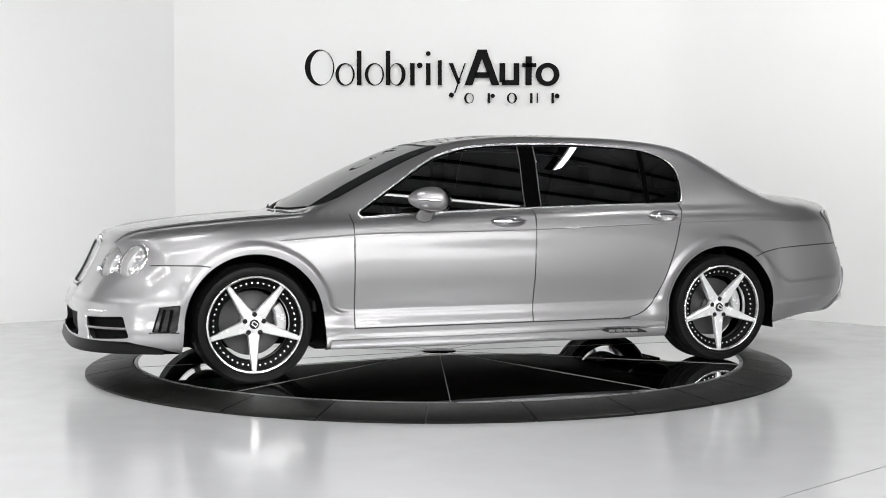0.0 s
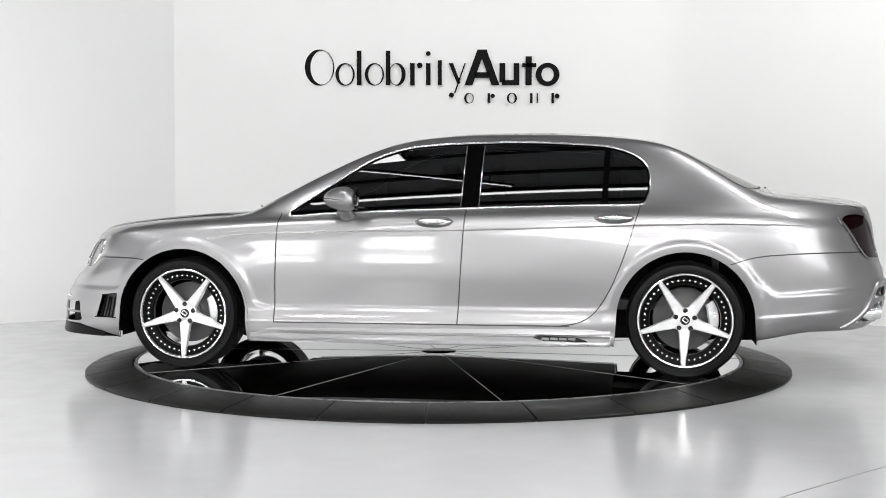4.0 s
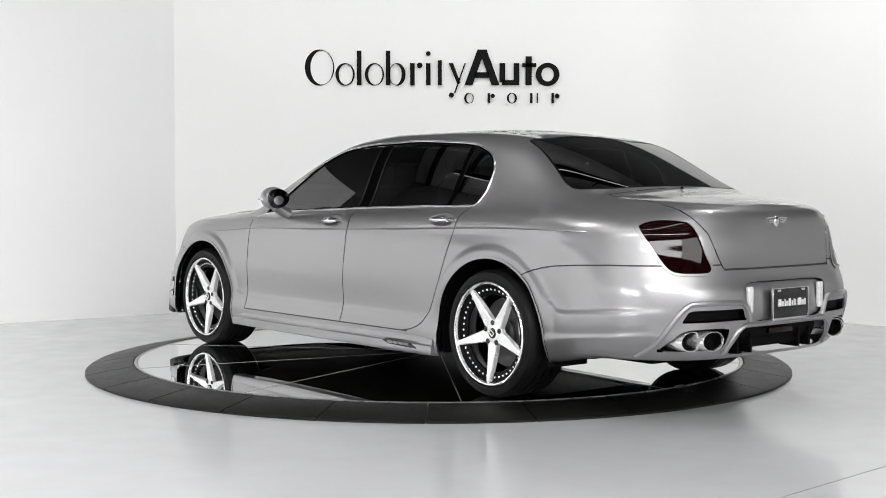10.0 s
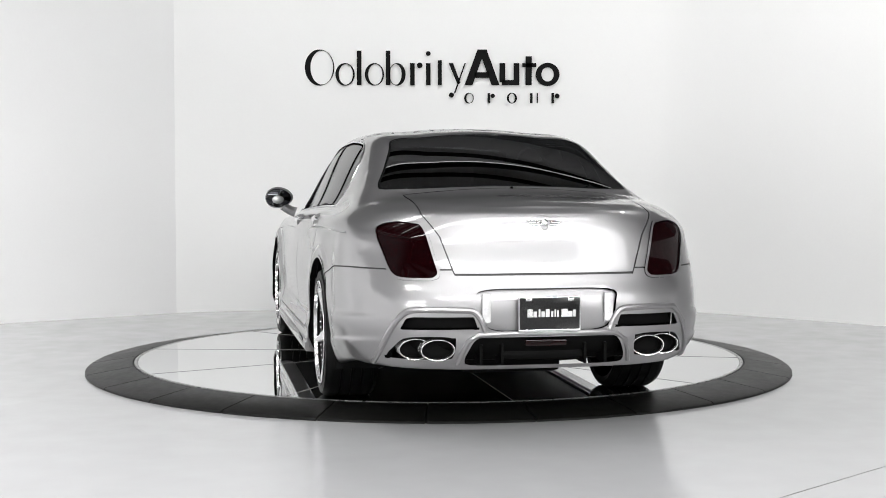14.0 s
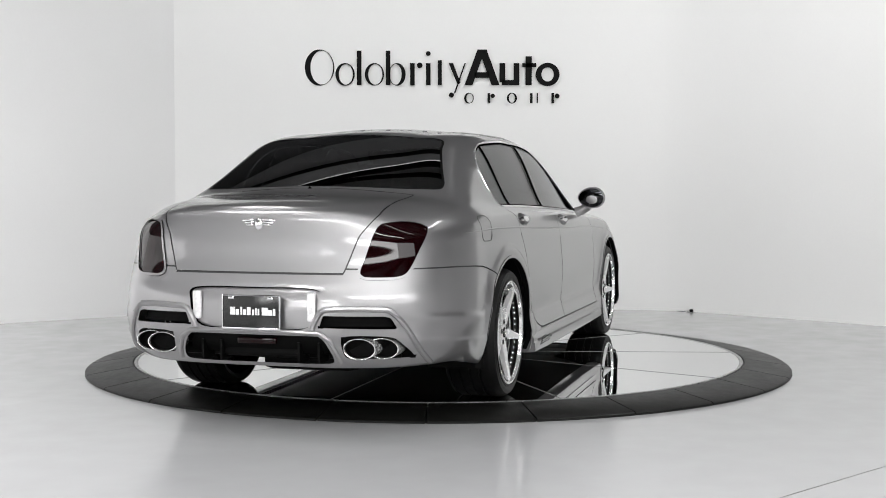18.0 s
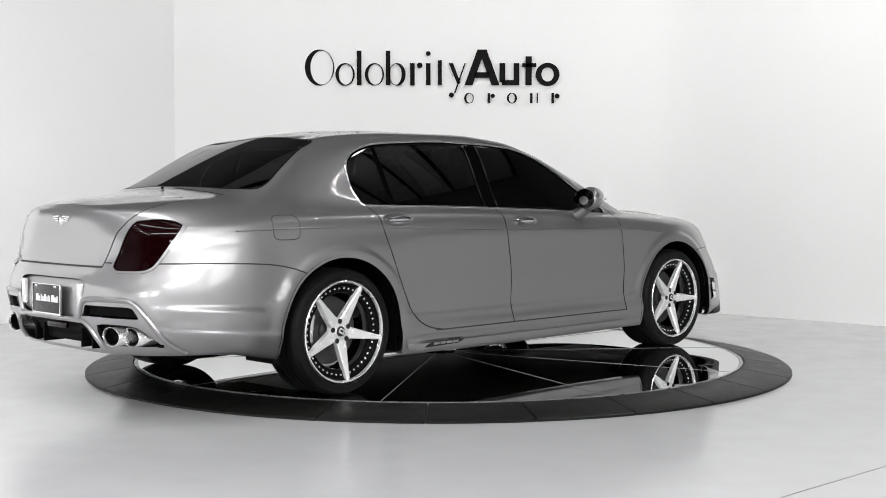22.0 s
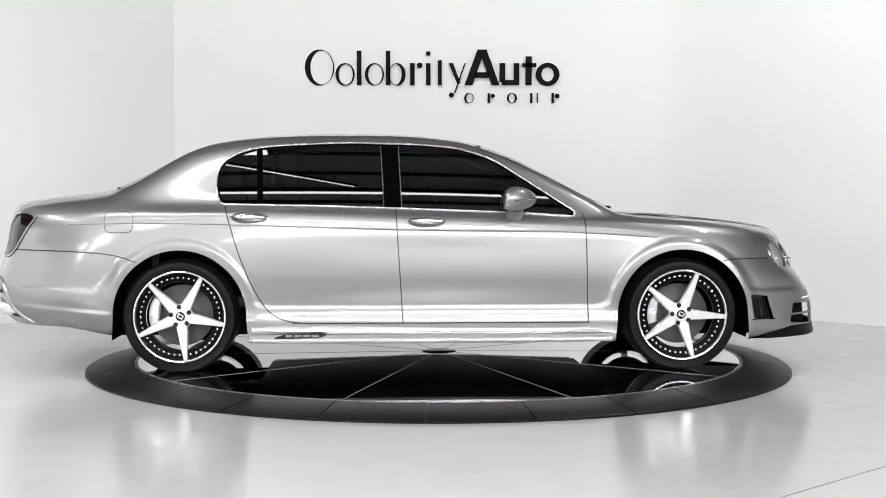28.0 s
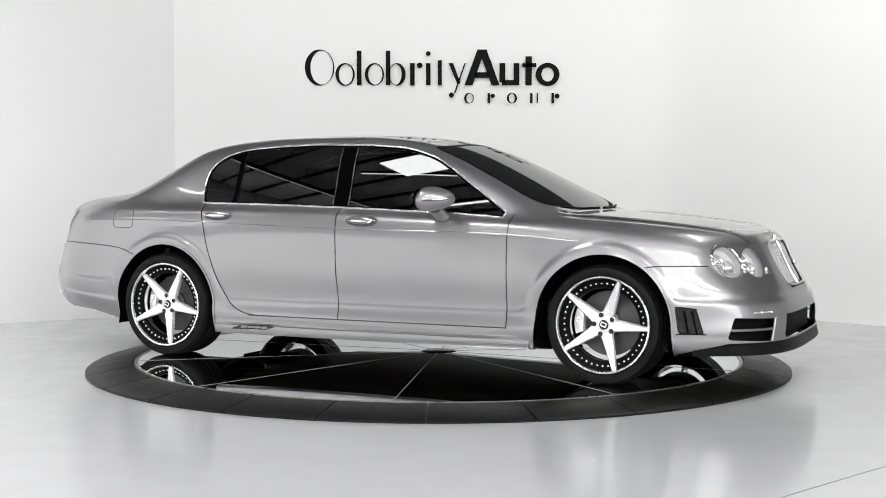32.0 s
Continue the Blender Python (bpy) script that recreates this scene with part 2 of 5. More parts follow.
# ---------------------------------------------------------------- turntable
R_OUT, R_IN = 2.321, 2.022
ring = empty("turntable_ring")
tagged(ring, "black panelled ring ramp around the turntable", "turntable ring", kind="structure")
SEGS = 26


def ring_panel(a0, a1, n=8):
    bm = bmesh.new()
    prof = [(R_IN, -0.012), (R_IN + 0.004, 0.0), (R_IN + 0.02, 0.002), (R_OUT - 0.012, FLOOR_Z + 0.020), (R_OUT, FLOOR_Z + 0.012), (R_OUT, FLOOR_Z + 0.001)]
    rows = []
    for i in range(n + 1):
        a = a0 + (a1 - a0) * i / n
        rows.append([bm.verts.new((r * math.cos(a), r * math.sin(a), z)) for r, z in prof])
    for p, q in zip(rows, rows[1:]):
        for k in range(len(prof) - 1):
            bm.faces.new((p[k], p[k + 1], q[k + 1], q[k]))
    bm.faces.new(rows[0])
    bm.faces.new(rows[-1][::-1])
    return bm_mesh("ring_panel", bm, RUBBER_RING, True)


step = 2 * math.pi / SEGS
first = ring_panel(0.0019, step - 0.0019)
for k in range(SEGS):
    part("ring_panel", first, None, ring, m=Matrix.Rotation(k * step + radians(-90 - 1.6), 4, "Z"))
part("ring_base", lathe_bm([(R_IN - 0.004, FLOOR_Z + 0.002), (R_IN - 0.004, -0.016), (R_OUT - 0.02, FLOOR_Z + 0.010), (R_OUT - 0.004, FLOOR_Z + 0.002)], 128), EDGE_BLACK, ring, "black base under the ring panels")

DOME = 0.017              # the deck rises a little towards its centre
disc = empty("turntable_disc")
tagged(disc, "mirror-polished round turntable deck with thin seams", "turntable")
part("deck", lathe_bm([(0.0001, DOME), (R_IN - 0.03, 0.0), (R_IN - 0.026, -0.004), (R_IN - 0.026, -0.03)], 128), DISC, disc)
part("rim_band", lathe_bm([(R_IN - 0.024, -0.03), (R_IN - 0.024, 0.0015), (R_IN - 0.006, 0.0015), (R_IN - 0.006, -0.03)], 128), EDGE_BAND, disc, "brushed metal edge band")
part("hub_cap", lathe_bm([(0.0001, DOME + 0.003), (0.110, DOME + 0.003), (0.116, DOME + 0.001), (0.118, DOME - 0.003)], 40), BLACK_GLOSS, disc, "black round cap at the centre")
for k in range(10):
    part("deck_seam", box_bm(R_IN - 0.14, 0.003, 0.0014, (R_IN / 2 + 0.04, 0, 0.0008)), SEAM, disc, m=Matrix.Rotation(radians(36 * k + 0.3), 4, "Z") @ Matrix.Translation((0, 0, DOME)) @ Matrix.Rotation(math.atan(DOME / (R_IN - 0.03)), 4, "Y"))

# ---------------------------------------------------------------- the car's skin
# The skin is lofted over guide lines that run round the car from the nose to the tail, each from plain station values.
WF, WR, AXLE_Z = 1.532, -1.532, 0.345
CAP_F, CAP_R = 1.5, -1.6
NF, NX, NR = 54, 230, 64


def eased(u, a):
    """Spreads the stations of the rounded ends evenly along the skin."""
    return u ** a / (u ** a + (1 - u) ** a)


def guide(w, z, xf, nf, xr, nr):
    """x, y, z along one guide line. w, z: (x, value) stations; xf, xr: how far it reaches; nf, nr: how square its corners are."""
    f = math.pi / 2 * eased(np.linspace(1, 0, NF + 1)[:-1], 1.2)
    r = math.pi / 2 * eased(np.linspace(0, 1, NR + 1)[1:], 1.7)
    x = np.concatenate([CAP_F + (xf - CAP_F) * np.sin(f) ** (2 / nf), np.linspace(CAP_F, CAP_R, NX), CAP_R + (xr - CAP_R) * np.sin(r) ** (2 / nr)])
    k = np.concatenate([np.abs(np.cos(f)) ** (2 / nf), np.ones(NX), np.abs(np.cos(r)) ** (2 / nr)])
    k[0] = k[-1] = 0.0
    wx, wy = zip(*w)
    zx, zy = zip(*z)
    return np.stack([x, pchip(wx, wy, x) * k, pchip(zx, zy, x)], 1)


def body_guides():
    g = []
    # under edge, skirt, moulding, flank, crease, shoulder, belt, cant rail or bonnet edge, crown, centre
    g.append(guide([(2.6, 0.86), (1.9, 0.87), (1.0, 0.86), (-1.0, 0.86), (-1.9, 0.80), (-2.7, 0.80)],
                   [(2.58, 0.185), (1.9, 0.195), (1.1, 0.195), (-1.1, 0.195), (-1.9, 0.235), (-2.3, 0.285), (-2.66, 0.285)], 2.415, 3.5, -2.63, 3.4))
    g.append(guide([(2.6, 0.93), (1.9, 0.93), (1.0, 0.935), (-1.0, 0.925), (-1.9, 0.845), (-2.7, 0.87)],
                   [(2.58, 0.20), (1.9, 0.200), (1.1, 0.190), (-1.1, 0.190), (-1.9, 0.225), (-2.3, 0.28), (-2.66, 0.28)], 2.475, 3.6, -2.67, 3.4))
    g.append(guide([(2.6, 0.955), (1.9, 0.955), (1.0, 0.958), (-1.0, 0.950), (-1.9, 0.880), (-2.15, 0.908), (-2.7, 0.93)],
                   [(2.58, 0.30), (1.9, 0.30), (1.1, 0.30), (-1.1, 0.30), (-1.9, 0.31), (-2.3, 0.36), (-2.7, 0.36)], 2.495, 3.6, -2.735, 3.4))
    g.append(guide([(2.6, 0.955), (1.9, 0.955), (1.0, 0.938), (-1.0, 0.935), (-1.9, 0.895), (-2.15, 0.930), (-2.7, 0.95)],
                   [(2.58, 0.41), (1.9, 0.39), (1.1, 0.385), (-1.1, 0.39), (-1.9, 0.41), (-2.7, 0.47)], 2.495, 3.4, -2.765, 3.4))
    g.append(guide([(2.6, 0.955), (1.9, 0.955), (1.0, 0.945), (0, 0.95), (-1.0, 0.945), (-1.9, 0.908), (-2.15, 0.938), (-2.7, 0.955)],
                   [(2.58, 0.52), (1.9, 0.56), (1.1, 0.60), (-1.1, 0.60), (-1.9, 0.58), (-2.7, 0.61)], 2.46, 3.25, -2.76, 3.4))
    g.append(guide([(2.6, 0.94), (1.9, 0.945), (1.0, 0.935), (0, 0.94), (-1.0, 0.94), (-1.9, 0.912), (-2.15, 0.935), (-2.7, 0.945)],
                   [(2.58, 0.60), (1.9, 0.69), (1.1, 0.75), (-1.1, 0.76), (-1.9, 0.74), (-2.7, 0.69)], 2.405, 3.0, -2.735, 3.35))
    g.append(guide([(2.6, 0.915), (1.9, 0.92), (1.0, 0.92), (0, 0.93), (-1.0, 0.925), (-1.9, 0.908), (-2.15, 0.922), (-2.7, 0.925)],
                   [(2.48, 0.70), (2.2, 0.76), (1.9, 0.80), (1.5, 0.84), (1.0, 0.855), (-1.1, 0.865), (-1.7, 0.86), (-2.3, 0.83), (-2.7, 0.77)], 2.355, 2.95, -2.715, 3.3))
    g.append(guide([(2.6, 0.885), (1.9, 0.888), (1.0, 0.888), (0, 0.90), (-1.0, 0.90), (-1.9, 0.892), (-2.15, 0.897), (-2.7, 0.892)],
                   [(2.44, 0.77), (2.2, 0.82), (1.9, 0.855), (1.5, 0.89), (1.0, 0.915), (0, 0.945), (-1.1, 0.965), (-1.7, 0.96), (-2.3, 0.93), (-2.67, 0.90)], 2.325, 2.85, -2.695, 3.3))
    g.append(guide([(2.6, 0.80), (1.9, 0.815), (1.0, 0.825), (0, 0.83), (-1.0, 0.82), (-1.5, 0.81), (-1.9, 0.815), (-2.7, 0.82)],
                   [(2.40, 0.82), (2.2, 0.855), (1.9, 0.89), (1.5, 0.918), (1.0, 0.945), (0, 0.995), (-0.6, 1.012), (-1.3, 1.028), (-1.8, 1.028), (-2.2, 1.01), (-2.45, 0.995), (-2.63, 1.0)], 2.29, 2.75, -2.67, 3.2))
    g.append(guide([(2.6, 0.58), (1.9, 0.62), (1.2, 0.70), (1.0, 0.715), (0.7, 0.675), (0.4, 0.635), (0.1, 0.61), (-0.4, 0.60), (-0.9, 0.595), (-1.3, 0.58), (-1.5, 0.572), (-1.7, 0.605), (-1.9, 0.665), (-2.1, 0.69), (-2.7, 0.66)],
                   [(2.36, 0.845), (2.2, 0.872), (1.9, 0.91), (1.5, 0.945), (1.2, 0.965), (1.0, 1.04), (0.7, 1.185), (0.4, 1.315), (0.1, 1.395), (-0.3, 1.423), (-0.8, 1.42), (-1.2, 1.398), (-1.45, 1.358), (-1.65, 1.265), (-1.85, 1.145), (-2.05, 1.068), (-2.3, 1.05), (-2.6, 1.028)], 2.285, 2.1, -2.64, 3.2))
    top_x = [2.30, 2.20, 2.02, 1.724, 1.332, 1.19, 1.09, 0.94, 0.747, 0.554, 0.361, 0.092, -0.215, -0.6, -0.976, -1.241, -1.393, -1.544, -1.733, -1.922, -2.08, -2.2, -2.372, -2.52, -2.62]
    top_z = [0.845, 0.873, 0.904, 0.943, 0.972, 0.99, 1.045, 1.133, 1.238, 1.335, 1.408, 1.456, 1.480, 1.486, 1.474, 1.448, 1.415, 1.358, 1.272, 1.182, 1.115, 1.095, 1.078, 1.060, 1.042]
    e = g[-1]
    for part_y, drop in ((0.55, 0.30), (0.0, 0.0)):
        line = guide([(2.6, 0.5), (-2.7, 0.5)], list(zip(top_x, top_z)), 2.278 - 0.01 * (part_y == 0), 2.1, -2.622 + 0.01 * (part_y == 0), 3.0)
        line[:, 1] = e[:, 1] * part_y
        line[:, 0] = line[:, 0] + (e[:, 0] - line[:, 0]) * part_y
        zc = pchip(top_x, top_z, line[:, 0])
        line[:, 2] = zc + (np.interp(-line[:, 0], -e[:, 0], e[:, 2]) - zc) * drop
        g.append(line)
    return g


SEG = [4, 6, 14, 24, 18, 12, 10, 9, 14, 10, 9]


def polyline_side(line):
    """Distance to an open line, signed by the side on which a point lies."""
    q = np.array(line)

    def f(x, y):
        best, sgn = np.full(np.shape(x), 1e9), np.zeros(np.shape(x))
        for a, b in zip(q, q[1:]):
            ex, ey = b - a
            wx, wy = x - a[0], y - a[1]
            k = np.clip((wx * ex + wy * ey) / (ex * ex + ey * ey), 0, 1)
            d = np.hypot(wx - k * ex, wy - k * ey)
            s = np.sign(ex * wy - ey * wx)
            sgn = np.where(d < best, s, sgn)
            best = np.minimum(best, d)
        return best * np.where(sgn == 0, 1, sgn)
    return f


bumper_crease = polyline_side(spline2([(-1.86, 0.76), (-1.878, 0.70), (-1.902, 0.654), (-1.95, 0.585), (-2.037, 0.510), (-2.10, 0.504), (-2.337, 0.520), (-2.80, 0.545)], 6))
nose_crease = polyline_side(spline2([(1.79, 0.75), (1.805, 0.72), (1.831, 0.679), (1.882, 0.603), (1.925, 0.540), (1.955, 0.506), (2.0, 0.498), (2.224, 0.494), (2.70, 0.49)], 6))


def smooth(u):
    u = np.clip(u, 0, 1)
    return u * u * (3 - 2 * u)


def flare(p):
    """Swells the flanks into the wheel arches."""
    foot = np.maximum(p[..., 2] - 0.402, np.abs(p[..., 0]) - 1.30) * 2.2
    for cx, amount in ((WF, 0.014), (WR, 0.013)):
        r = np.hypot(p[..., 0] - cx, np.maximum(p[..., 2], AXLE_Z * 0.6) - AXLE_Z)
        band = r - 0.463
        h = np.clip(0.5 + 0.5 * (band - foot) / 0.10, 0, 1)
        d = band + (foot - band) * h - 0.10 * h * (1 - h)
        near = np.clip((0.75 - np.abs(p[..., 0] - cx)) / 0.25, 0, 1)
        k = (amount + (0.006 - amount) * smooth((r - 0.46) / 0.12)) * smooth(0.5 - d / 0.040) * near + np.exp(-((r - 0.46) / 0.10) ** 2) * 0.006
        k *= np.clip((0.93 - p[..., 2]) / 0.12, 0, 1) * np.clip((p[..., 1] - 0.5) / 0.3, 0, 1)
        k *= 0.55 + 0.45 * smooth((p[..., 2] - 0.15) / 0.40)
        p[..., 1] += k
    k = np.clip(1 - np.clip((0.75 - np.abs(p[..., 0] - WF)) / 0.25, 0, 1) - np.clip((0.75 - np.abs(p[..., 0] - WR)) / 0.25, 0, 1), 0, 1)
    p[..., 1] += 0.0045 * smooth(0.5 - foot / 0.040) * k * (np.abs(p[..., 0]) < 1.5) * (p[..., 1] > 0.7)
    # raised crease along each edge of the bonnet
    x, y = p[..., 0], p[..., 1]
    edge = np.interp(x, [1.0, 1.2, 1.6, 2.0, 2.25, 2.4], [0.70, 0.685, 0.655, 0.60, 0.50, 0.38]) - 0.035
    fade = np.clip((x - 1.15) / 0.2, 0, 1) * np.clip((2.28 - x) / 0.2, 0, 1) * (p[..., 2] > 0.78)
    p[..., 2] += fade * (0.009 * np.exp(-((y - edge) / 0.032) ** 2) - 0.006 * np.exp(-((y - edge - 0.062) / 0.030) ** 2))
    # scooped sides of the rear bumper: a panel set back behind a curved crease, and a proud lower lip
    s = smooth((-1.84 - x) / 0.06) * np.clip((y - 0.7) / 0.15, 0, 1) * smooth((0.72 - p[..., 2]) / 0.03)
    low = 0.371 - 0.088 * (x + 1.978)
    p[..., 1] += s * (0.013 / (1 + np.exp(-bumper_crease(x, p[..., 2]) / 0.006)) + 0.010 * smooth((-1.93 - x) / 0.05) / (1 + np.exp((p[..., 2] - low) / 0.004)))
    # the same round the front bumper, with a shelf above the intakes
    s = smooth((x - 1.78) / 0.16) * smooth((0.70 - p[..., 2]) / 0.05)
    k = s * (0.012 / (1 + np.exp(nose_crease(x, p[..., 2]) / 0.006)) + 0.007 * smooth((x - 1.90) / 0.05) / (1 + np.exp((p[..., 2] - 0.283) / 0.005)))
    away = np.hypot(np.maximum(x - 1.75, 0) ** 2, y ** 2) + 1e-9
    p[..., 0] += k * np.maximum(x - 1.75, 0) ** 2 / away
    p[..., 1] += k * y ** 2 / away
    # hollows round the headlights
    for cy, cz, deep in ((0.712, 0.704, 0.026), (0.528, 0.690, 0.026)):
        p[..., 0] -= deep * (x > 1.6) * np.exp(-((y - cy) / 0.13) ** 2 - ((p[..., 2] - cz) / 0.12) ** 2)
    return p


def body_grid():
    g = np.array(body_guides())                      # guide, station, xyz
    rows = []
    for j in range(g.shape[1]):
        c = g[:, j]
        d = np.maximum(np.linalg.norm(np.diff(c, axis=0), axis=1), 1e-4) ** 0.6
        t = np.concatenate([[0], np.cumsum(d)])
        # tangents at the guide lines
        m = np.zeros_like(c)
        for i in range(1, len(c) - 1):
            m[i] = ((c[i] - c[i - 1]) / d[i - 1] * d[i] + (c[i + 1] - c[i]) / d[i] * d[i - 1]) / (d[i] + d[i - 1])
        m[0] = (c[1] - c[0]) / d[0]
        m[-1] = (c[-1] - c[-2]) / d[-1] * np.array([0.3, 1, 0.0])
        out = []
        for i, n in enumerate(SEG):
            for k in range(n):
                s = k / n
                out.append((1 + 2 * s) * (1 - s) ** 2 * c[i] + s * (1 - s) ** 2 * d[i] * m[i] + s * s * (3 - 2 * s) * c[i + 1] + s * s * (s - 1) * d[i] * m[i + 1])
        out.append(c[-1])
        rows.append(out)
    p = np.array(rows)
    # even out the roof and the rear pillars along the car
    first = sum(SEG[:8]) + 2
    for _ in range(14):
        q = p[:, first:].copy()
        q[1:-1] = 0.25 * q[:-2] + 0.5 * q[1:-1] + 0.25 * q[2:]
        k = smooth((-0.75 - p[:, first:, 0]) / 0.2) * smooth((p[:, first:, 0] + 2.0) / 0.15)
        p[:, first:] += (q - p[:, first:]) * k[..., None]
    p = flare(p)
    p[..., 1] = np.maximum(p[..., 1], 0)
    return p


def skin():
    p = body_grid()
    du = np.gradient(p, axis=0)
    dv = np.gradient(p, axis=1)
    nrm = np.cross(dv, du)
    nrm /= np.linalg.norm(nrm, axis=2, keepdims=True) + 1e-12
    out = (p - np.array([0, 0, 0.6])) * np.array([0.4, 1, 1])
    flip = np.sum(nrm * out, 2) < 0
    nrm[flip] *= -1
    centre = p[..., 1] < 1e-6
    nrm[centre, 1] = 0
    nu, nv = p.shape[:2]
    verts, norms = p.reshape(-1, 3), nrm.reshape(-1, 3)
    faces = [(i * nv + j, i * nv + j + 1, (i + 1) * nv + j + 1, (i + 1) * nv + j) for i in range(nu - 1) for j in range(nv - 1)]
    return verts, norms, faces


# ---------------------------------------------------------------- spots on the skin
_BODY = body_grid()
_GRID = _BODY.reshape(-1, 3)


def plane_fit(sel, i, j, k, u, v):
    """The k coordinate of the skin at (u, v) of the coordinates i, j."""
    d = (sel[:, i] - u) ** 2 + (sel[:, j] - v) ** 2
    near = sel[np.argsort(d)[:9]]
    w = 1 / (np.hypot(near[:, i] - u, near[:, j] - v) + 0.004)
    a = np.stack([np.ones(len(near)), near[:, i] - u, near[:, j] - v], 1) * w[:, None]
    value = np.linalg.lstsq(a, near[:, k] * w, rcond=1e-3)[0][0]
    return float(np.clip(value, near[:, k].min() - 0.01, near[:, k].max() + 0.01))


def flank_y(x, z):
    """Half-width of the flank at x, z."""
    side = _GRID[(_GRID[:, 1] > 0.45) & (np.abs(_GRID[:, 0] - x) < 0.1) & (np.abs(_GRID[:, 2] - z) < 0.1)]
    return plane_fit(side, 0, 2, 1, x, z)


def end_x(y, z, front=True):
    """How far the nose or the tail reaches at y, z."""
    sel = _GRID[(_GRID[:, 0] > 1.7) if front else (_GRID[:, 0] < -1.9)]
    return plane_fit(sel, 1, 2, 0, abs(y), z)


def top_z(x, y):
    sel = _GRID[(np.abs(_GRID[:, 0] - x) < 0.1) & (_GRID[:, 2] > 0.8)]
    return plane_fit(sel, 0, 1, 2, x, abs(y))


def nose_at(u, z):
    """The spot on the nose at height z whose y - x + 2 is u: a way of counting round its corner."""
    sel = _GRID[_GRID[:, 0] > 1.7]
    sel = np.column_stack([sel[:, 1] - sel[:, 0] + 2, sel[:, 1], sel[:, 2]])
    y = plane_fit(sel, 0, 2, 1, u, z)
    return y - u + 2, y


def level(z, x0):
    """The plan of the nose at height z, from its middle round to x0."""
    out = []
    for row in _BODY[:150]:
        k = int(np.argmax(row[:, 2] > z))
        if k:
            f = (z - row[k - 1, 2]) / (row[k, 2] - row[k - 1, 2])
            q = row[k - 1] + (row[k] - row[k - 1]) * f
            if q[0] > x0:
                out.append((q[0], q[1]))
    return out


def cut(verts, norms, faces, value, where):
    """Splits the faces (of those whose middle passes `where`) along value = 0."""
    val = value(verts[:, 0], verts[:, 1], verts[:, 2])
    val = np.where(np.abs(val) < 1e-6, 1e-6, val)
    vl, nl, made, out = [], [], {}, []
    base = len(verts)

    def cross(a, b):
        key = (a, b) if a < b else (b, a)
        if key not in made:
            a, b = key
            k = val[a] / (val[a] - val[b])
            made[key] = base + len(vl)
            vl.append(verts[a] + (verts[b] - verts[a]) * k)
            n = norms[a] + (norms[b] - norms[a]) * k
            nl.append(n / (np.linalg.norm(n) + 1e-12))
        return made[key]

    sign = val > 0
    for f in faces:
        s = [sign[i] for i in f]
        if all(s) or not any(s) or not where(verts[list(f)].mean(0)):
            out.append(f)
            continue
        pos, neg = [], []
        for i, a in enumerate(f):
            b = f[(i + 1) % len(f)]
            (pos if sign[a] else neg).append(a)
            if sign[a] != sign[b]:
                c = cross(a, b)
                pos.append(c)
                neg.append(c)
        out += [tuple(q) for q in (pos, neg) if len(q) > 2]
    if vl:
        verts, norms = np.vstack([verts, vl]), np.vstack([norms, nl])
    return verts, norms, out


def rounded(points, n=6):
    return [tuple(q) for q in spline2(points, n, True)]


# outlines on the flank (x, z), on the plan (x, y) and on the ends (y, z)
SIDE_GLASS = [tuple(q) for q in spline2([(-1.285, 1.04), (-1.312, 1.12), (-1.305, 1.23), (-1.25, 1.297), (-1.15, 1.342), (-1.0, 1.370), (-0.57, 1.392), (-0.33, 1.388), (-0.1, 1.382), (0.13, 1.362), (0.28, 1.325), (0.41, 1.27), (0.65, 1.116), (0.87, 0.972)], 8)] \
    + [tuple(q) for q in spline2([(0.87, 0.962), (0.5, 0.984), (-0.227, 1.012), (-0.8, 1.028), (-1.26, 1.036)], 6)]
SCREEN = rounded([(1.19, 0.0), (1.165, 0.3), (1.075, 0.60), (1.0, 0.655), (0.9, 0.65), (0.6, 0.602), (0.36, 0.558), (0.31, 0.50), (0.345, 0.25), (0.355, 0.0), (0.345, -0.25), (0.31, -0.5), (0.36, -0.558), (0.6, -0.602), (0.9, -0.65), (1.0, -0.655), (1.075, -0.60), (1.165, -0.3)])
BACK_GLASS = rounded([(-1.36, 0.0), (-1.375, 0.3), (-1.41, 0.49), (-1.46, 0.528), (-1.55, 0.545), (-1.72, 0.60), (-1.86, 0.65), (-1.93, 0.62), (-1.99, 0.4), (-2.02, 0.0), (-1.99, -0.4), (-1.93, -0.62), (-1.86, -0.65), (-1.72, -0.60), (-1.55, -0.545), (-1.46, -0.528), (-1.41, -0.49), (-1.375, -0.3)])
TAIL_LAMP = rounded([(0.745, 0.94), (0.68, 0.962), (0.60, 0.958), (0.56, 0.935), (0.522, 0.80), (0.505, 0.735), (0.52, 0.712), (0.58, 0.708), (0.67, 0.712), (0.705, 0.74), (0.735, 0.83), (0.755, 0.90)])
REAR_DOOR_LINE = spline2([(-1.275, 1.04), (-1.245, 0.95), (-1.20, 0.80), (-1.149, 0.655), (-1.085, 0.51), (-1.015, 0.40), (-0.95, 0.345), (-0.88, 0.318), (-0.80, 0.305)], 6)
HANDLES, HANDLE_A, HANDLE_B = ((-0.039, 0.919), (-1.115, 0.945)), 0.113, 0.036
HEADS = [((end_x(y, z), y, z), r) for y, z, r in ((0.715, 0.706, 0.100), (0.530, 0.694, 0.098))]


rear_door_side = polyline_side(REAR_DOOR_LINE)


def arch(cx, rad=0.403):
    def f(x, y, z):
        dx, dz = x - cx, z - AXLE_Z
        return np.where(dz > 0, np.hypot(dx, dz), np.abs(dx) - 0.012 * np.clip(-dz / 0.15, 0, 1)) - rad
    return f


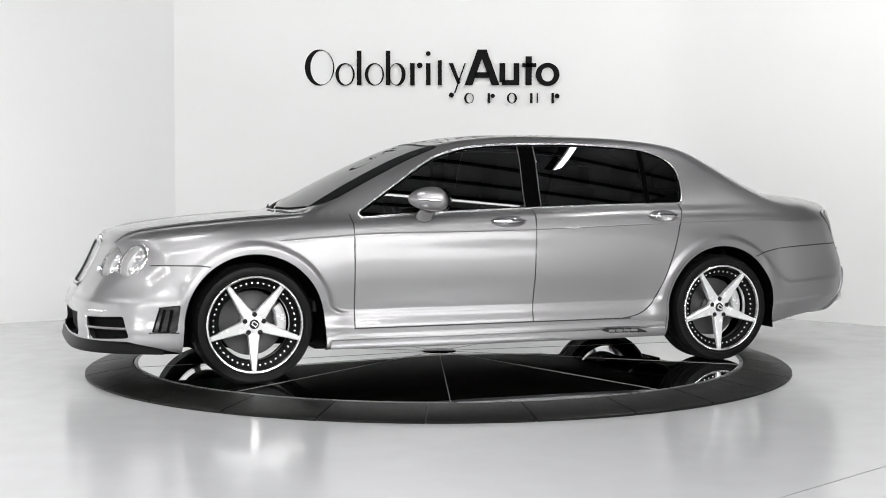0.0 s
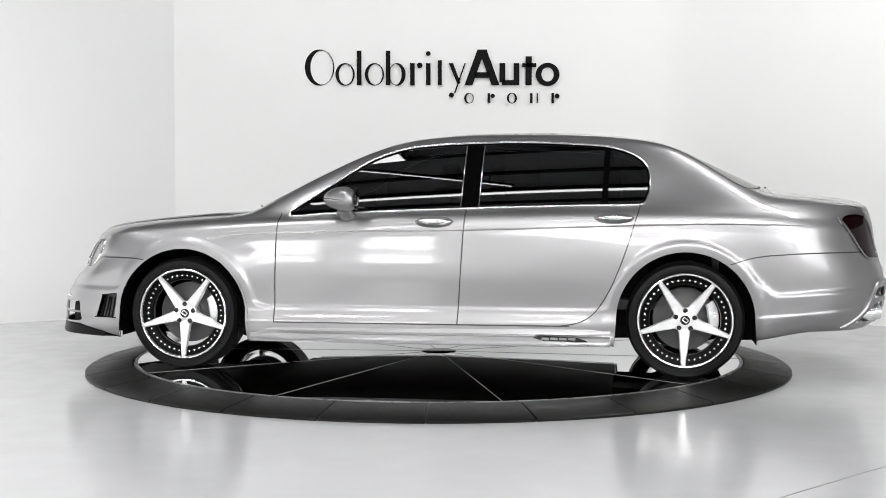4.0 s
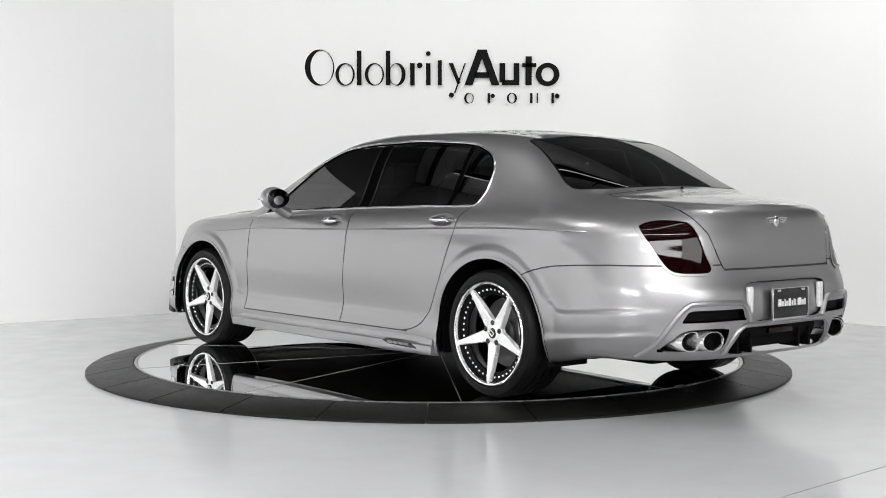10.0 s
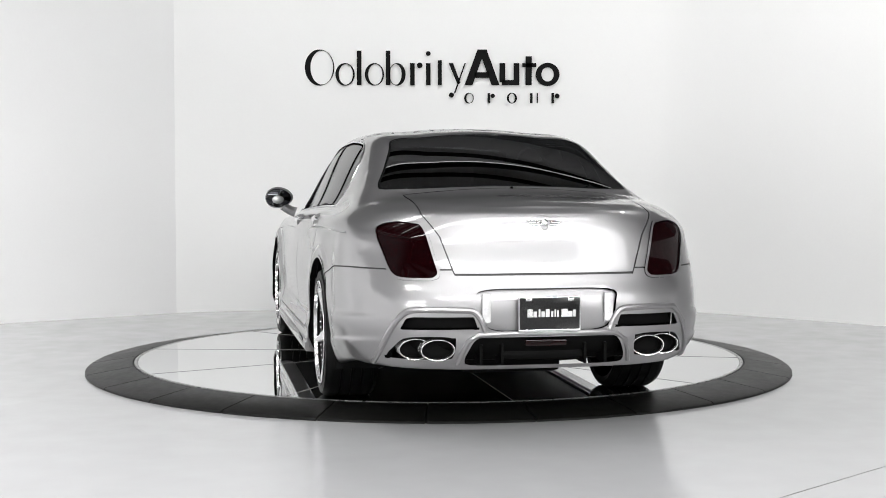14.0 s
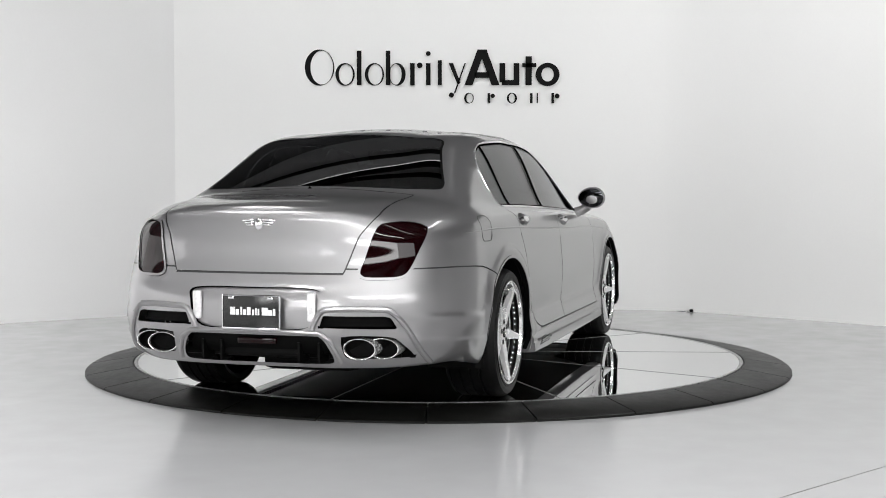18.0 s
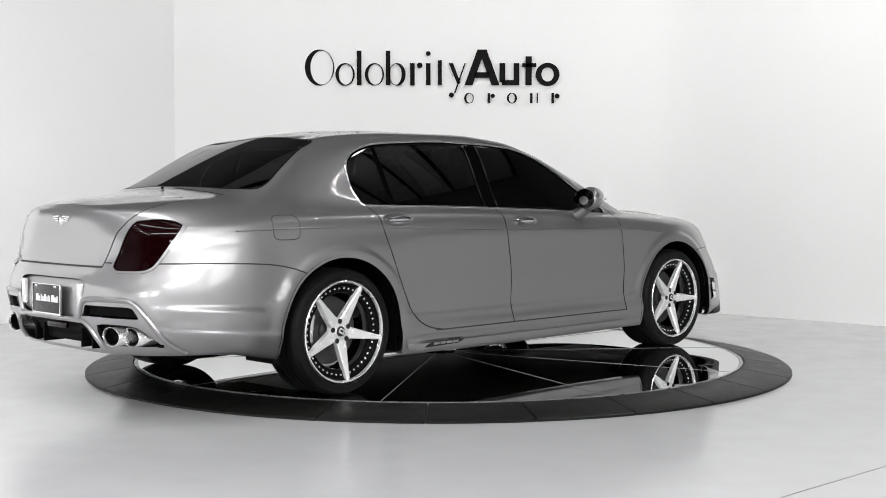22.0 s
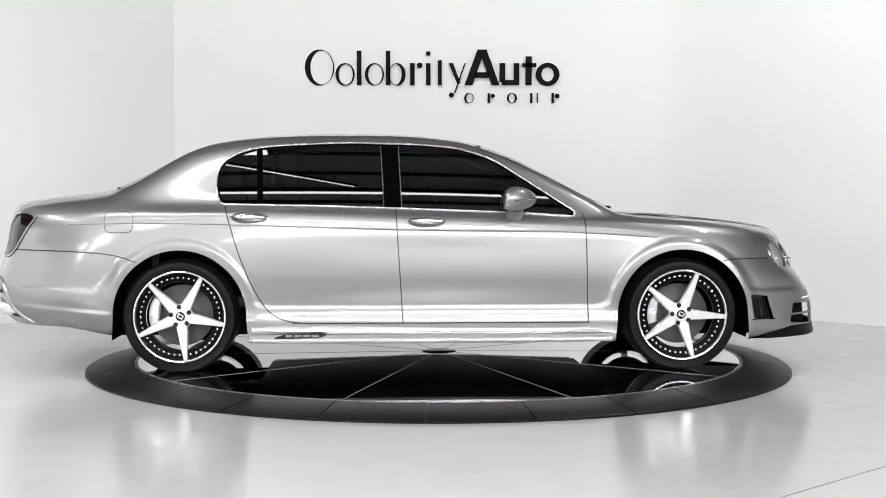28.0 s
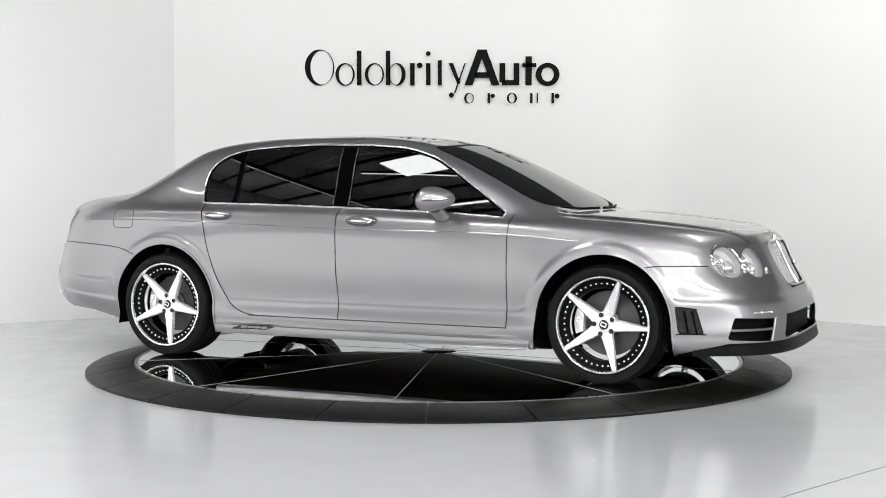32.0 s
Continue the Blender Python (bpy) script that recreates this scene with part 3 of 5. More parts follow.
def side_glass(x, y, z):
    return sdf(SIDE_GLASS, x, z)


def screen(x, y, z):
    return sdf(SCREEN, x, y)


def back_glass(x, y, z):
    return sdf(BACK_GLASS, x, y)


def tail_lamp(x, y, z):
    return sdf(TAIL_LAMP, y, z)


def bumper_line(x):
    """Height of the joint between rear wing and bumper."""
    return np.interp(x, [-2.8, -2.333, -2.15, -2.012, -1.93, -1.86, -1.797, -1.70], [0.748, 0.746, 0.739, 0.729, 0.717, 0.700, 0.678, 0.640])


def nose_line(x):
    """Height of the joint between front wing and bumper."""
    return np.interp(x, [1.72, 1.763, 1.836, 2.0, 2.3], [0.660, 0.676, 0.686, 0.688, 0.688])


def mid_seam(x, y, z):
    return x - (-0.184 - (z - 0.308) * 0.062)


def front_seam(x, y, z):
    return x - (0.949 - 0.02 * (z - 0.3))


def handle_cup(x, y, z):
    """Below zero inside the oval cups behind the door handles."""
    return np.minimum.reduce([((x - hx) / HANDLE_A) ** 2 + ((z - hz) / HANDLE_B) ** 2 for hx, hz in HANDLES]) - 1


def near_head(i):
    (cx, cy, cz), r = HEADS[i]
    return lambda x, y, z: np.sqrt(((x - cx) * 0.8) ** 2 + ((y - cy) * 1.0) ** 2 + (z - cz) ** 2) - r * 0.92


def bonnet_edge(x, y, z):
    return y - np.interp(x, [1.0, 1.2, 1.6, 2.0, 2.25, 2.4], [0.70, 0.685, 0.655, 0.60, 0.50, 0.38])


def boot_edge(x, y, z):
    return y - np.interp(z, [0.70, 0.74, 0.90, 1.0, 1.2], [0.415, 0.435, 0.49, 0.56, 0.56])


GRILLE = rounded([(0.0, 0.802), (0.16, 0.80), (0.245, 0.79), (0.265, 0.76), (0.25, 0.68), (0.23, 0.60), (0.195, 0.562), (0.0, 0.555), (-0.195, 0.562), (-0.23, 0.60), (-0.25, 0.68), (-0.265, 0.76), (-0.245, 0.79), (-0.16, 0.80)])
# intakes by (y - x + 2, z)
CORNER_INTAKE = [(0.173, 0.395), (0.581, 0.407), (0.646, 0.286), (0.217, 0.272)]
MID_INTAKE = [(-0.9, 0.411), (0.009, 0.411), (0.051, 0.280), (-0.9, 0.280)]
SIDE_VENT = [(1.952, 0.471), (1.975, 0.314), (2.111, 0.314), (2.066, 0.458)]
REAR_SLOT = [(0.350, 0.534), (0.330, 0.478), (0.676, 0.472), (0.650, 0.524), (0.63, 0.532)]
EXHAUST_CUT = rounded([(0.43, 0.425), (0.435, 0.35), (0.46, 0.333), (0.58, 0.331), (0.70, 0.333), (0.725, 0.345), (0.69, 0.40), (0.655, 0.432), (0.58, 0.441), (0.47, 0.441)])
DIFFUSER_CUT = rounded([(0.0, 0.438), (0.28, 0.438), (0.335, 0.430), (0.365, 0.385), (0.382, 0.325), (0.34, 0.303), (0.0, 0.301), (-0.34, 0.303), (-0.382, 0.325), (-0.365, 0.385), (-0.335, 0.430), (-0.28, 0.438)])
PLATE_BAY = rounded([(-0.30, 0.655), (0.0, 0.66), (0.30, 0.655), (0.33, 0.60), (0.27, 0.475), (0.0, 0.47), (-0.27, 0.475), (-0.33, 0.60)])


def end_outline(outline):
    return lambda x, y, z: sdf(outline, y, z)


def lip_line(x):
    """Top of the dark lip spoiler."""
    return np.minimum(0.268, 0.206 + 0.24 * (x - 1.98))


def flank(c):
    return c[1] > 0.5 and abs(c[0]) < 2.35


CUTS = [
    (arch(WF), flank), (arch(WR), flank),
    (lambda x, y, z: arch(WF)(x, y, z) - 0.014, flank), (lambda x, y, z: arch(WR)(x, y, z) - 0.014, flank),
    (side_glass, lambda c: c[1] > 0.5 and c[2] > 0.9 and -1.4 < c[0] < 0.95),
    (lambda x, y, z: side_glass(x, y, z) - 0.009, lambda c: c[1] > 0.5 and c[2] > 0.9 and -1.4 < c[0] < 0.98),
    (lambda x, y, z: side_glass(x, y, z) - 0.0170, lambda c: c[1] > 0.5 and c[2] > 0.9 and -1.4 < c[0] < 0.98),
    (screen, lambda c: c[0] > 0.2 and c[2] > 0.93 and c[1] < 0.75), (lambda x, y, z: screen(x, y, z) - 0.018, lambda c: c[0] > 0.2 and c[2] > 0.93 and c[1] < 0.75),
    (back_glass, lambda c: c[0] < -1.2 and c[2] > 1.0 and c[1] < 0.75), (lambda x, y, z: back_glass(x, y, z) - 0.012, lambda c: c[0] < -1.2 and c[2] > 1.0 and c[1] < 0.75),
    (tail_lamp, lambda c: c[0] < -2.2), (lambda x, y, z: tail_lamp(x, y, z) - 0.012, lambda c: c[0] < -2.2),
    (handle_cup, lambda c: c[1] > 0.7 and 0.85 < c[2] < 1.0 and -1.3 < c[0] < 0.1),
    (near_head(0), lambda c: c[0] > 1.9), (near_head(1), lambda c: c[0] > 1.9),
]
for w in (-0.0035, 0.0035):
    CUTS += [
        (lambda x, y, z, w=w: mid_seam(x, y, z) - w, lambda c: flank(c) and 0.29 < c[2] < 1.45),
        (lambda x, y, z, w=w: front_seam(x, y, z) - w, lambda c: flank(c) and 0.29 < c[2] < 0.97),
        (lambda x, y, z, w=w: rear_door_side(x, z) - w, lambda c: flank(c) and 0.28 < c[2] < 1.06 and -1.35 < c[0] < -0.75),
        (lambda x, y, z, w=w: z - 0.304 - w, lambda c: flank(c) and -1.1 < c[0] < 1.0),
        (lambda x, y, z, w=w: z - bumper_line(x) - w, lambda c: c[0] < -1.7 and c[2] > 0.58),
        (lambda x, y, z, w=w: z - nose_line(x) - w, lambda c: c[0] > 1.7 and c[1] > 0.6 and c[2] > 0.6),
        (lambda x, y, z, w=w: bonnet_edge(x, y, z) - w, lambda c: c[0] > 0.95 and c[2] > 0.7),
        (lambda x, y, z, w=w: x - 1.16 - w + 0.1 * y * y, lambda c: 0.9 < c[0] < 1.3 and c[2] > 0.93 and c[1] < 0.75),
        (lambda x, y, z, w=w: boot_edge(x, y, z) - w, lambda c: c[0] < -1.95),
        (lambda x, y, z, w=w: x + 2.055 - w, lambda c: c[2] > 1.0 and c[1] < 0.6),
    ]
for w in (-0.005, 0.005):
    CUTS.append((lambda x, y, z, w=w: z - 0.725 - w, lambda c: c[0] < -2.5 and c[1] < 0.5))
CUTS += [
    (lambda x, y, z: x + 0.30 + 0.05 * (z - 1.0), lambda c: c[1] > 0.5 and c[2] > 0.97 and -0.6 < c[0] < 0.1),
    (lambda x, y, z: x + 0.185 + 0.05 * (z - 1.0), lambda c: c[1] > 0.5 and c[2] > 0.97 and -0.6 < c[0] < 0.1),
    (lambda x, y, z: x + 0.295 + 0.05 * (z - 1.0), lambda c: c[1] > 0.5 and c[2] > 0.97 and -0.6 < c[0] < 0.1),
    (lambda x, y, z: x + 0.190 + 0.05 * (z - 1.0), lambda c: c[1] > 0.5 and c[2] > 0.97 and -0.6 < c[0] < 0.1),
    (lambda x, y, z: x + 1.072 + 0.05 * (z - 1.0), lambda c: c[1] > 0.5 and c[2] > 0.97 and -1.3 < c[0] < -0.9),
    (lambda x, y, z: x + 1.035 + 0.05 * (z - 1.0), lambda c: c[1] > 0.5 and c[2] > 0.97 and -1.3 < c[0] < -0.9),
    (end_outline(GRILLE), lambda c: c[0] > 2.0 and c[1] < 0.5), (lambda x, y, z: sdf(GRILLE, y, z) - 0.012, lambda c: c[0] > 2.0 and c[1] < 0.5),
    (lambda x, y, z: sdf(CORNER_INTAKE, y - x + 2, z), lambda c: c[0] > 2.0), (lambda x, y, z: sdf(MID_INTAKE, y - x + 2, z), lambda c: c[0] > 2.0),
    (lambda x, y, z: sdf(SIDE_VENT, x, z), lambda c: c[0] > 1.9 and c[1] > 0.6),
    (lambda x, y, z: z - lip_line(x), lambda c: c[0] > 1.9 and c[2] < 0.32),
    (end_outline(REAR_SLOT), lambda c: c[0] < -2.2), (end_outline(EXHAUST_CUT), lambda c: c[0] < -2.2), (end_outline(DIFFUSER_CUT), lambda c: c[0] < -2.2),
    (end_outline(PLATE_BAY), lambda c: c[0] < -2.2),
]


def spot_values(c):
    """Distances to all outlines for the middles of the faces."""
    x, y, z = c[:, 0], c[:, 1], c[:, 2]
    return {"glass": side_glass(x, y, z), "screen": screen(x, y, z), "back": back_glass(x, y, z), "tail": tail_lamp(x, y, z), "slot": sdf(REAR_SLOT, y, z), "exhaust": sdf(EXHAUST_CUT, y, z),
            "diffuser": sdf(DIFFUSER_CUT, y, z), "bay": sdf(PLATE_BAY, y, z), "grille": sdf(GRILLE, y, z), "corner": sdf(CORNER_INTAKE, y - x + 2, z), "middle": sdf(MID_INTAKE, y - x + 2, z), "vent": sdf(SIDE_VENT, x, z), "door": rear_door_side(x, z), "cup": handle_cup(x, y, z)}


def label_of(x, y, z, n, pre):
    """Which panel a spot of the skin belongs to."""
    if y > 0.5 and abs(x) < 2.35:
        for f in (arch(WF), arch(WR)):
            v = f(x, y, z)
            if v < 0:
                return None
            if v < 0.014:
                return "arch_lip_front" if x > 0 else "arch_lip_rear"
    if x > 1.9 and (near_head(0)(x, y, z) < 0 or near_head(1)(x, y, z) < 0):
        return None
    if y > 0.7 and 0.85 < z < 1.0 and -1.3 < x < 0.1 and pre["cup"] < 0:
        return "handle_cup_front" if x > -0.6 else "handle_cup_rear"
    if y > 0.5 and z > 0.9 and -1.4 < x < 0.98 and n[2] < 0.75:
        v = pre["glass"]
        if v < 0:
            b = x + 0.05 * (z - 1.0)
            if -0.30 < b < -0.185:
                return "pillar_trim" if -0.295 < b < -0.190 else "pillar_chrome"
            q = x + 0.05 * (z - 1.0)
            if -1.072 < q < -1.035:
                return "quarter_divider"
            return "front_window" if b > -0.25 else ("rear_window" if q > -1.07 else "quarter_window")
        if v < 0.0170:
            return "window_seal" if v < 0.009 else "window_trim"
    if x > 0.2 and z > 0.93 and y < 0.75:
        v = pre["screen"]
        if v < 0:
            return "windscreen"
        if v < 0.018:
            return "windscreen_seal"
    if x < -1.2 and z > 1.0 and y < 0.75:
        v = pre["back"]
        if v < 0:
            return "back_window"
        if v < 0.012:
            return "back_window_seal"
    if x < -2.2:
        v = pre["tail"]
        if v < 0:
            return "tail_lamp"
        if v < 0.012:
            return "lamp_seal"
        for name, o in (("rear_slot", "slot"), ("exhaust_recess", "exhaust"), ("diffuser_recess", "diffuser"), ("plate_bay", "bay")):
            if pre[o] < 0:
                return name
    if x > 2.0 and y < 0.5:
        v = pre["grille"]
        if v < 0:
            return "grille_mesh"
        if v < 0.012:
            return "grille_frame"
    if x > 2.0 and pre["corner"] < 0:
        return "corner_intake"
    if x > 2.0 and pre["middle"] < 0:
        return "middle_intake"
    if x > 1.9 and y > 0.6 and pre["vent"] < 0:
        return "side_vent"
    if x > 1.95 and z < lip_line(x):
        return "front_splitter"
    g = 0.0035
    on_side = y > 0.5 and abs(x) < 2.35
    ms, fs, rd = mid_seam(x, y, z), front_seam(x, y, z), pre["door"]
    if on_side and z < 1.06 and z > 0.30 and abs(ms) < g:
        return "gap"
    if on_side and 0.30 < z < 0.97 and abs(fs) < g:
        return "gap"
    behind = x < -0.75 and -1.35 < x and z < 1.06 and z > 0.29
    if on_side and behind and abs(rd) < g:
        return "gap"
    if on_side and abs(z - 0.304) < g and -0.85 < x < 0.95:
        return "gap"
    if x < -1.75 and abs(z - bumper_line(x)) < g and y > 0.43:
        return "gap"
    if x > 1.72 and y > 0.6 and abs(z - nose_line(x)) < g and x < 2.10:
        return "gap"
    be = float(bonnet_edge(x, y, z))
    if x > 1.15 and z > 0.80 and abs(be) < g:
        return "gap"
    if x < -2.055 and z > 0.725 and abs(boot_edge(x, y, z)) < g:
        return "gap"
    if abs(x + 2.055) < g and y < 0.56 and z > 1.0:
        return "gap"
    if x < -2.5 and y < 0.43 and abs(z - 0.725) < 0.005:
        return "gap"
    if x < -2.055 and z > 0.725 and boot_edge(x, y, z) < 0:
        return "boot_lid"
    if (x < -1.75 and z < bumper_line(x)) or (x < -2.5 and z < 0.725):
        return "rear_bumper"
    if x > 1.80 and (z < nose_line(x) or (y < 0.62 and z < 0.80 and be < 0.3 and x > 2.2)):
        return "front_bumper"
    if on_side and z < 0.304 and abs(x) < 1.2:
        return "side_skirt"
    if x > 1.05 and z > 0.72 and be < 0 and x > 1.16 - 0.1 * y * y:
        return "bonnet"
    inside_rear = rd > 0 if x < -0.75 else True
    if on_side and z < 1.05 and z > 0.30 and x < 0.949 - 0.02 * (z - 0.3):
        if ms > 0:
            return "front_door"
        if x > -1.35 and inside_rear:
            return "rear_door"
    if x > 0.9:
        return "front_wing"
    if z > 1.30 or (z > 1.03 and x > -1.3):
        return "roof"
    return "rear_wing"


RECESS = {"grille_mesh": 0.03, "corner_intake": 0.05, "middle_intake": 0.05, "side_vent": 0.03, "rear_slot": 0.04, "exhaust_recess": 0.05, "diffuser_recess": 0.06, "plate_bay": 0.02,
          "front_window": 0.007, "rear_window": 0.007, "quarter_window": 0.007, "pillar_trim": 0.006, "quarter_divider": 0.004, "gap": 0.007, "windscreen": 0.003, "back_window": 0.003,
          "window_trim": -0.003, "window_seal": 0.003, "grille_frame": -0.008, "windscreen_seal": 0.001, "back_window_seal": 0.001, "tail_lamp": 0.002, "lamp_seal": -0.006, "arch_lip_front": -0.003, "arch_lip_rear": -0.003}
LOOK = {"grille_mesh": (MESH_GREY, "grey grille backing"), "corner_intake": (BLACK, ""), "middle_intake": (BLACK, ""), "side_vent": (BLACK_GLOSS, ""), "rear_slot": (BLACK, ""), "exhaust_recess": (BLACK, ""),
        "diffuser_recess": (BLACK, ""), "plate_bay": (PAINT, ""), "front_window": (GLASS, "dark tinted side window"), "rear_window": (GLASS, "dark tinted side window"), "quarter_window": (GLASS, "dark tinted side window"),
        "pillar_trim": (PILLAR, "gloss black pillar"), "pillar_chrome": (CHROME, "thin chrome pillar strip"), "quarter_divider": (PILLAR, "black window divider"), "gap": (GAP, "dark panel gap"), "windscreen": (GLASS, "tinted windscreen"), "back_window": (GLASS, "dark tinted rear window"),
        "window_trim": (TRIM, "bright chrome window surround"), "window_seal": (PILLAR, "black rubber window seal"), "windscreen_seal": (BLACK, "black rubber seal"), "back_window_seal": (BLACK, "black rubber seal"), "tail_lamp": (TAIL, "smoked dark red tail lamp"), "lamp_seal": (PAINT, "raised silver lamp surround"),
        "grille_frame": (CHROME, "chrome grille frame"), "front_splitter": (BLACK, "black carbon front splitter")}
NAMES = {"gap": "panel_gap", "handle_cup_front": "handle_cup", "handle_cup_rear": "handle_cup", "arch_lip_front": "wheel_arch_lip", "arch_lip_rear": "wheel_arch_lip", "front_window": "window", "rear_window": "window", "quarter_window": "window"}
BOTH = {"bonnet", "roof", "boot_lid", "front_bumper", "rear_bumper", "windscreen", "windscreen_seal", "back_window", "back_window_seal", "grille_mesh", "grille_frame", "middle_intake", "diffuser_recess", "plate_bay", "front_splitter"}


def build_skin(car):
    verts, norms, faces = skin()
    for value, where in CUTS:
        verts, norms, faces = cut(verts, norms, faces, value, where)
    by = {}
    mids = np.array([verts[list(f)].mean(0) for f in faces])
    values = spot_values(mids)
    for k, f in enumerate(faces):
        c, n = mids[k], norms[list(f)].mean(0)
        lab = label_of(c[0], c[1], c[2], n, {key: v[k] for key, v in values.items()})
        if lab:
            by.setdefault(lab, []).append(f)
    made = {}
    for lab, fs in by.items():
        used = sorted({i for f in fs for i in f})
        at = {i: k for k, i in enumerate(used)}
        v, n = verts[used] - norms[used] * RECESS.get(lab, 0.0), norms[used]
        local = [tuple(at[i] for i in f) for f in fs]
        if lab in ("front_window", "rear_window", "quarter_window"):
            # pane normals are bent so ceiling reflections sit right from the camera
            tilt = np.radians(24 + 30 * (v[:, 2] - 1.2))
            n = np.stack([0.02 + 0.1 * (v[:, 0] + 0.2), np.cos(tilt), np.sin(tilt)], 1)
            n /= np.linalg.norm(n, axis=1, keepdims=True)
        if lab in ("windscreen", "back_window"):
            # evenly bowed glass
            o, x1, y1 = np.ones(len(v)), v[:, 0], v[:, 1]
            even, odd = np.stack([o, x1], 1), np.stack([y1], 1)
            n = np.stack([even @ np.linalg.lstsq(even, n[:, 0], rcond=None)[0], odd @ np.linalg.lstsq(odd, n[:, 1], rcond=None)[0], even @ np.linalg.lstsq(even, n[:, 2], rcond=None)[0]], 1)
            n /= np.linalg.norm(n, axis=1, keepdims=True)
        if lab in ("handle_cup_front", "handle_cup_rear"):
            # dished towards the middle
            hx, hz = HANDLES[lab == "handle_cup_rear"]
            ex, ez = (v[:, 0] - hx) / HANDLE_A, (v[:, 2] - hz) / HANDLE_B
            v = v - n * (0.024 * np.clip(1 - ex * ex - ez * ez, 0, 1))[:, None]
            n = n - np.stack([0.048 * ex / HANDLE_A, 0 * ex, 0.048 * ez / HANDLE_B], 1)
            n /= np.linalg.norm(n, axis=1, keepdims=True)
        if lab == "window_trim":
            # the flat strip's normals are turned level so that it looks bright
            n = n * 0.25 + np.array([0.0, 0.9, -0.17])
            n /= np.linalg.norm(n, axis=1, keepdims=True)
        flip = np.array([1, -1, 1])
        if lab in BOTH:
            k = len(v)
            sets = [(np.vstack([v, v * flip]), np.vstack([n, n * flip]), local + [tuple(i + k for i in f) for f in local])]
        else:
            sets = [(v, n, local), (v * flip, n * flip, local)]
        mat, text = LOOK.get(lab, (PAINT, ""))
        for vv, nn, ff in sets:
            # wind each face to agree with its normals
            wound = []
            for f in ff:
                a = np.cross(vv[f[1]] - vv[f[0]], vv[f[2]] - vv[f[0]])
                if len(f) > 3:
                    a = a + np.cross(vv[f[2]] - vv[f[0]], vv[f[3]] - vv[f[0]])
                wound.append(f if a @ nn[list(f)].sum(0) >= 0 else f[::-1])
            me = mesh_of(lab, vv, wound, mat, True)
            me.normals_split_custom_set_from_vertices([tuple(a) for a in nn])
            made.setdefault(lab, []).append(part(NAMES.get(lab, lab), me, None, car, text))
    return made


car = empty("sedan_car")
tagged(car, "silver four-door luxury sedan with dark tinted windows and chrome wheels", "car")
build_skin(car)

# ---------------------------------------------------------------- mirrored parts
def mirrored(bm):
    """A copy of a bmesh on the other side of the car."""
    other = bm.copy()
    for v in other.verts:
        v.co.y = -v.co.y
    bmesh.ops.reverse_faces(other, faces=other.faces[:])
    return other


def both_sides(name, bm, mat, parent, label=""):
    other = mirrored(bm)
    return part(name, bm, mat, parent, label), part(name, other, mat, parent, label)


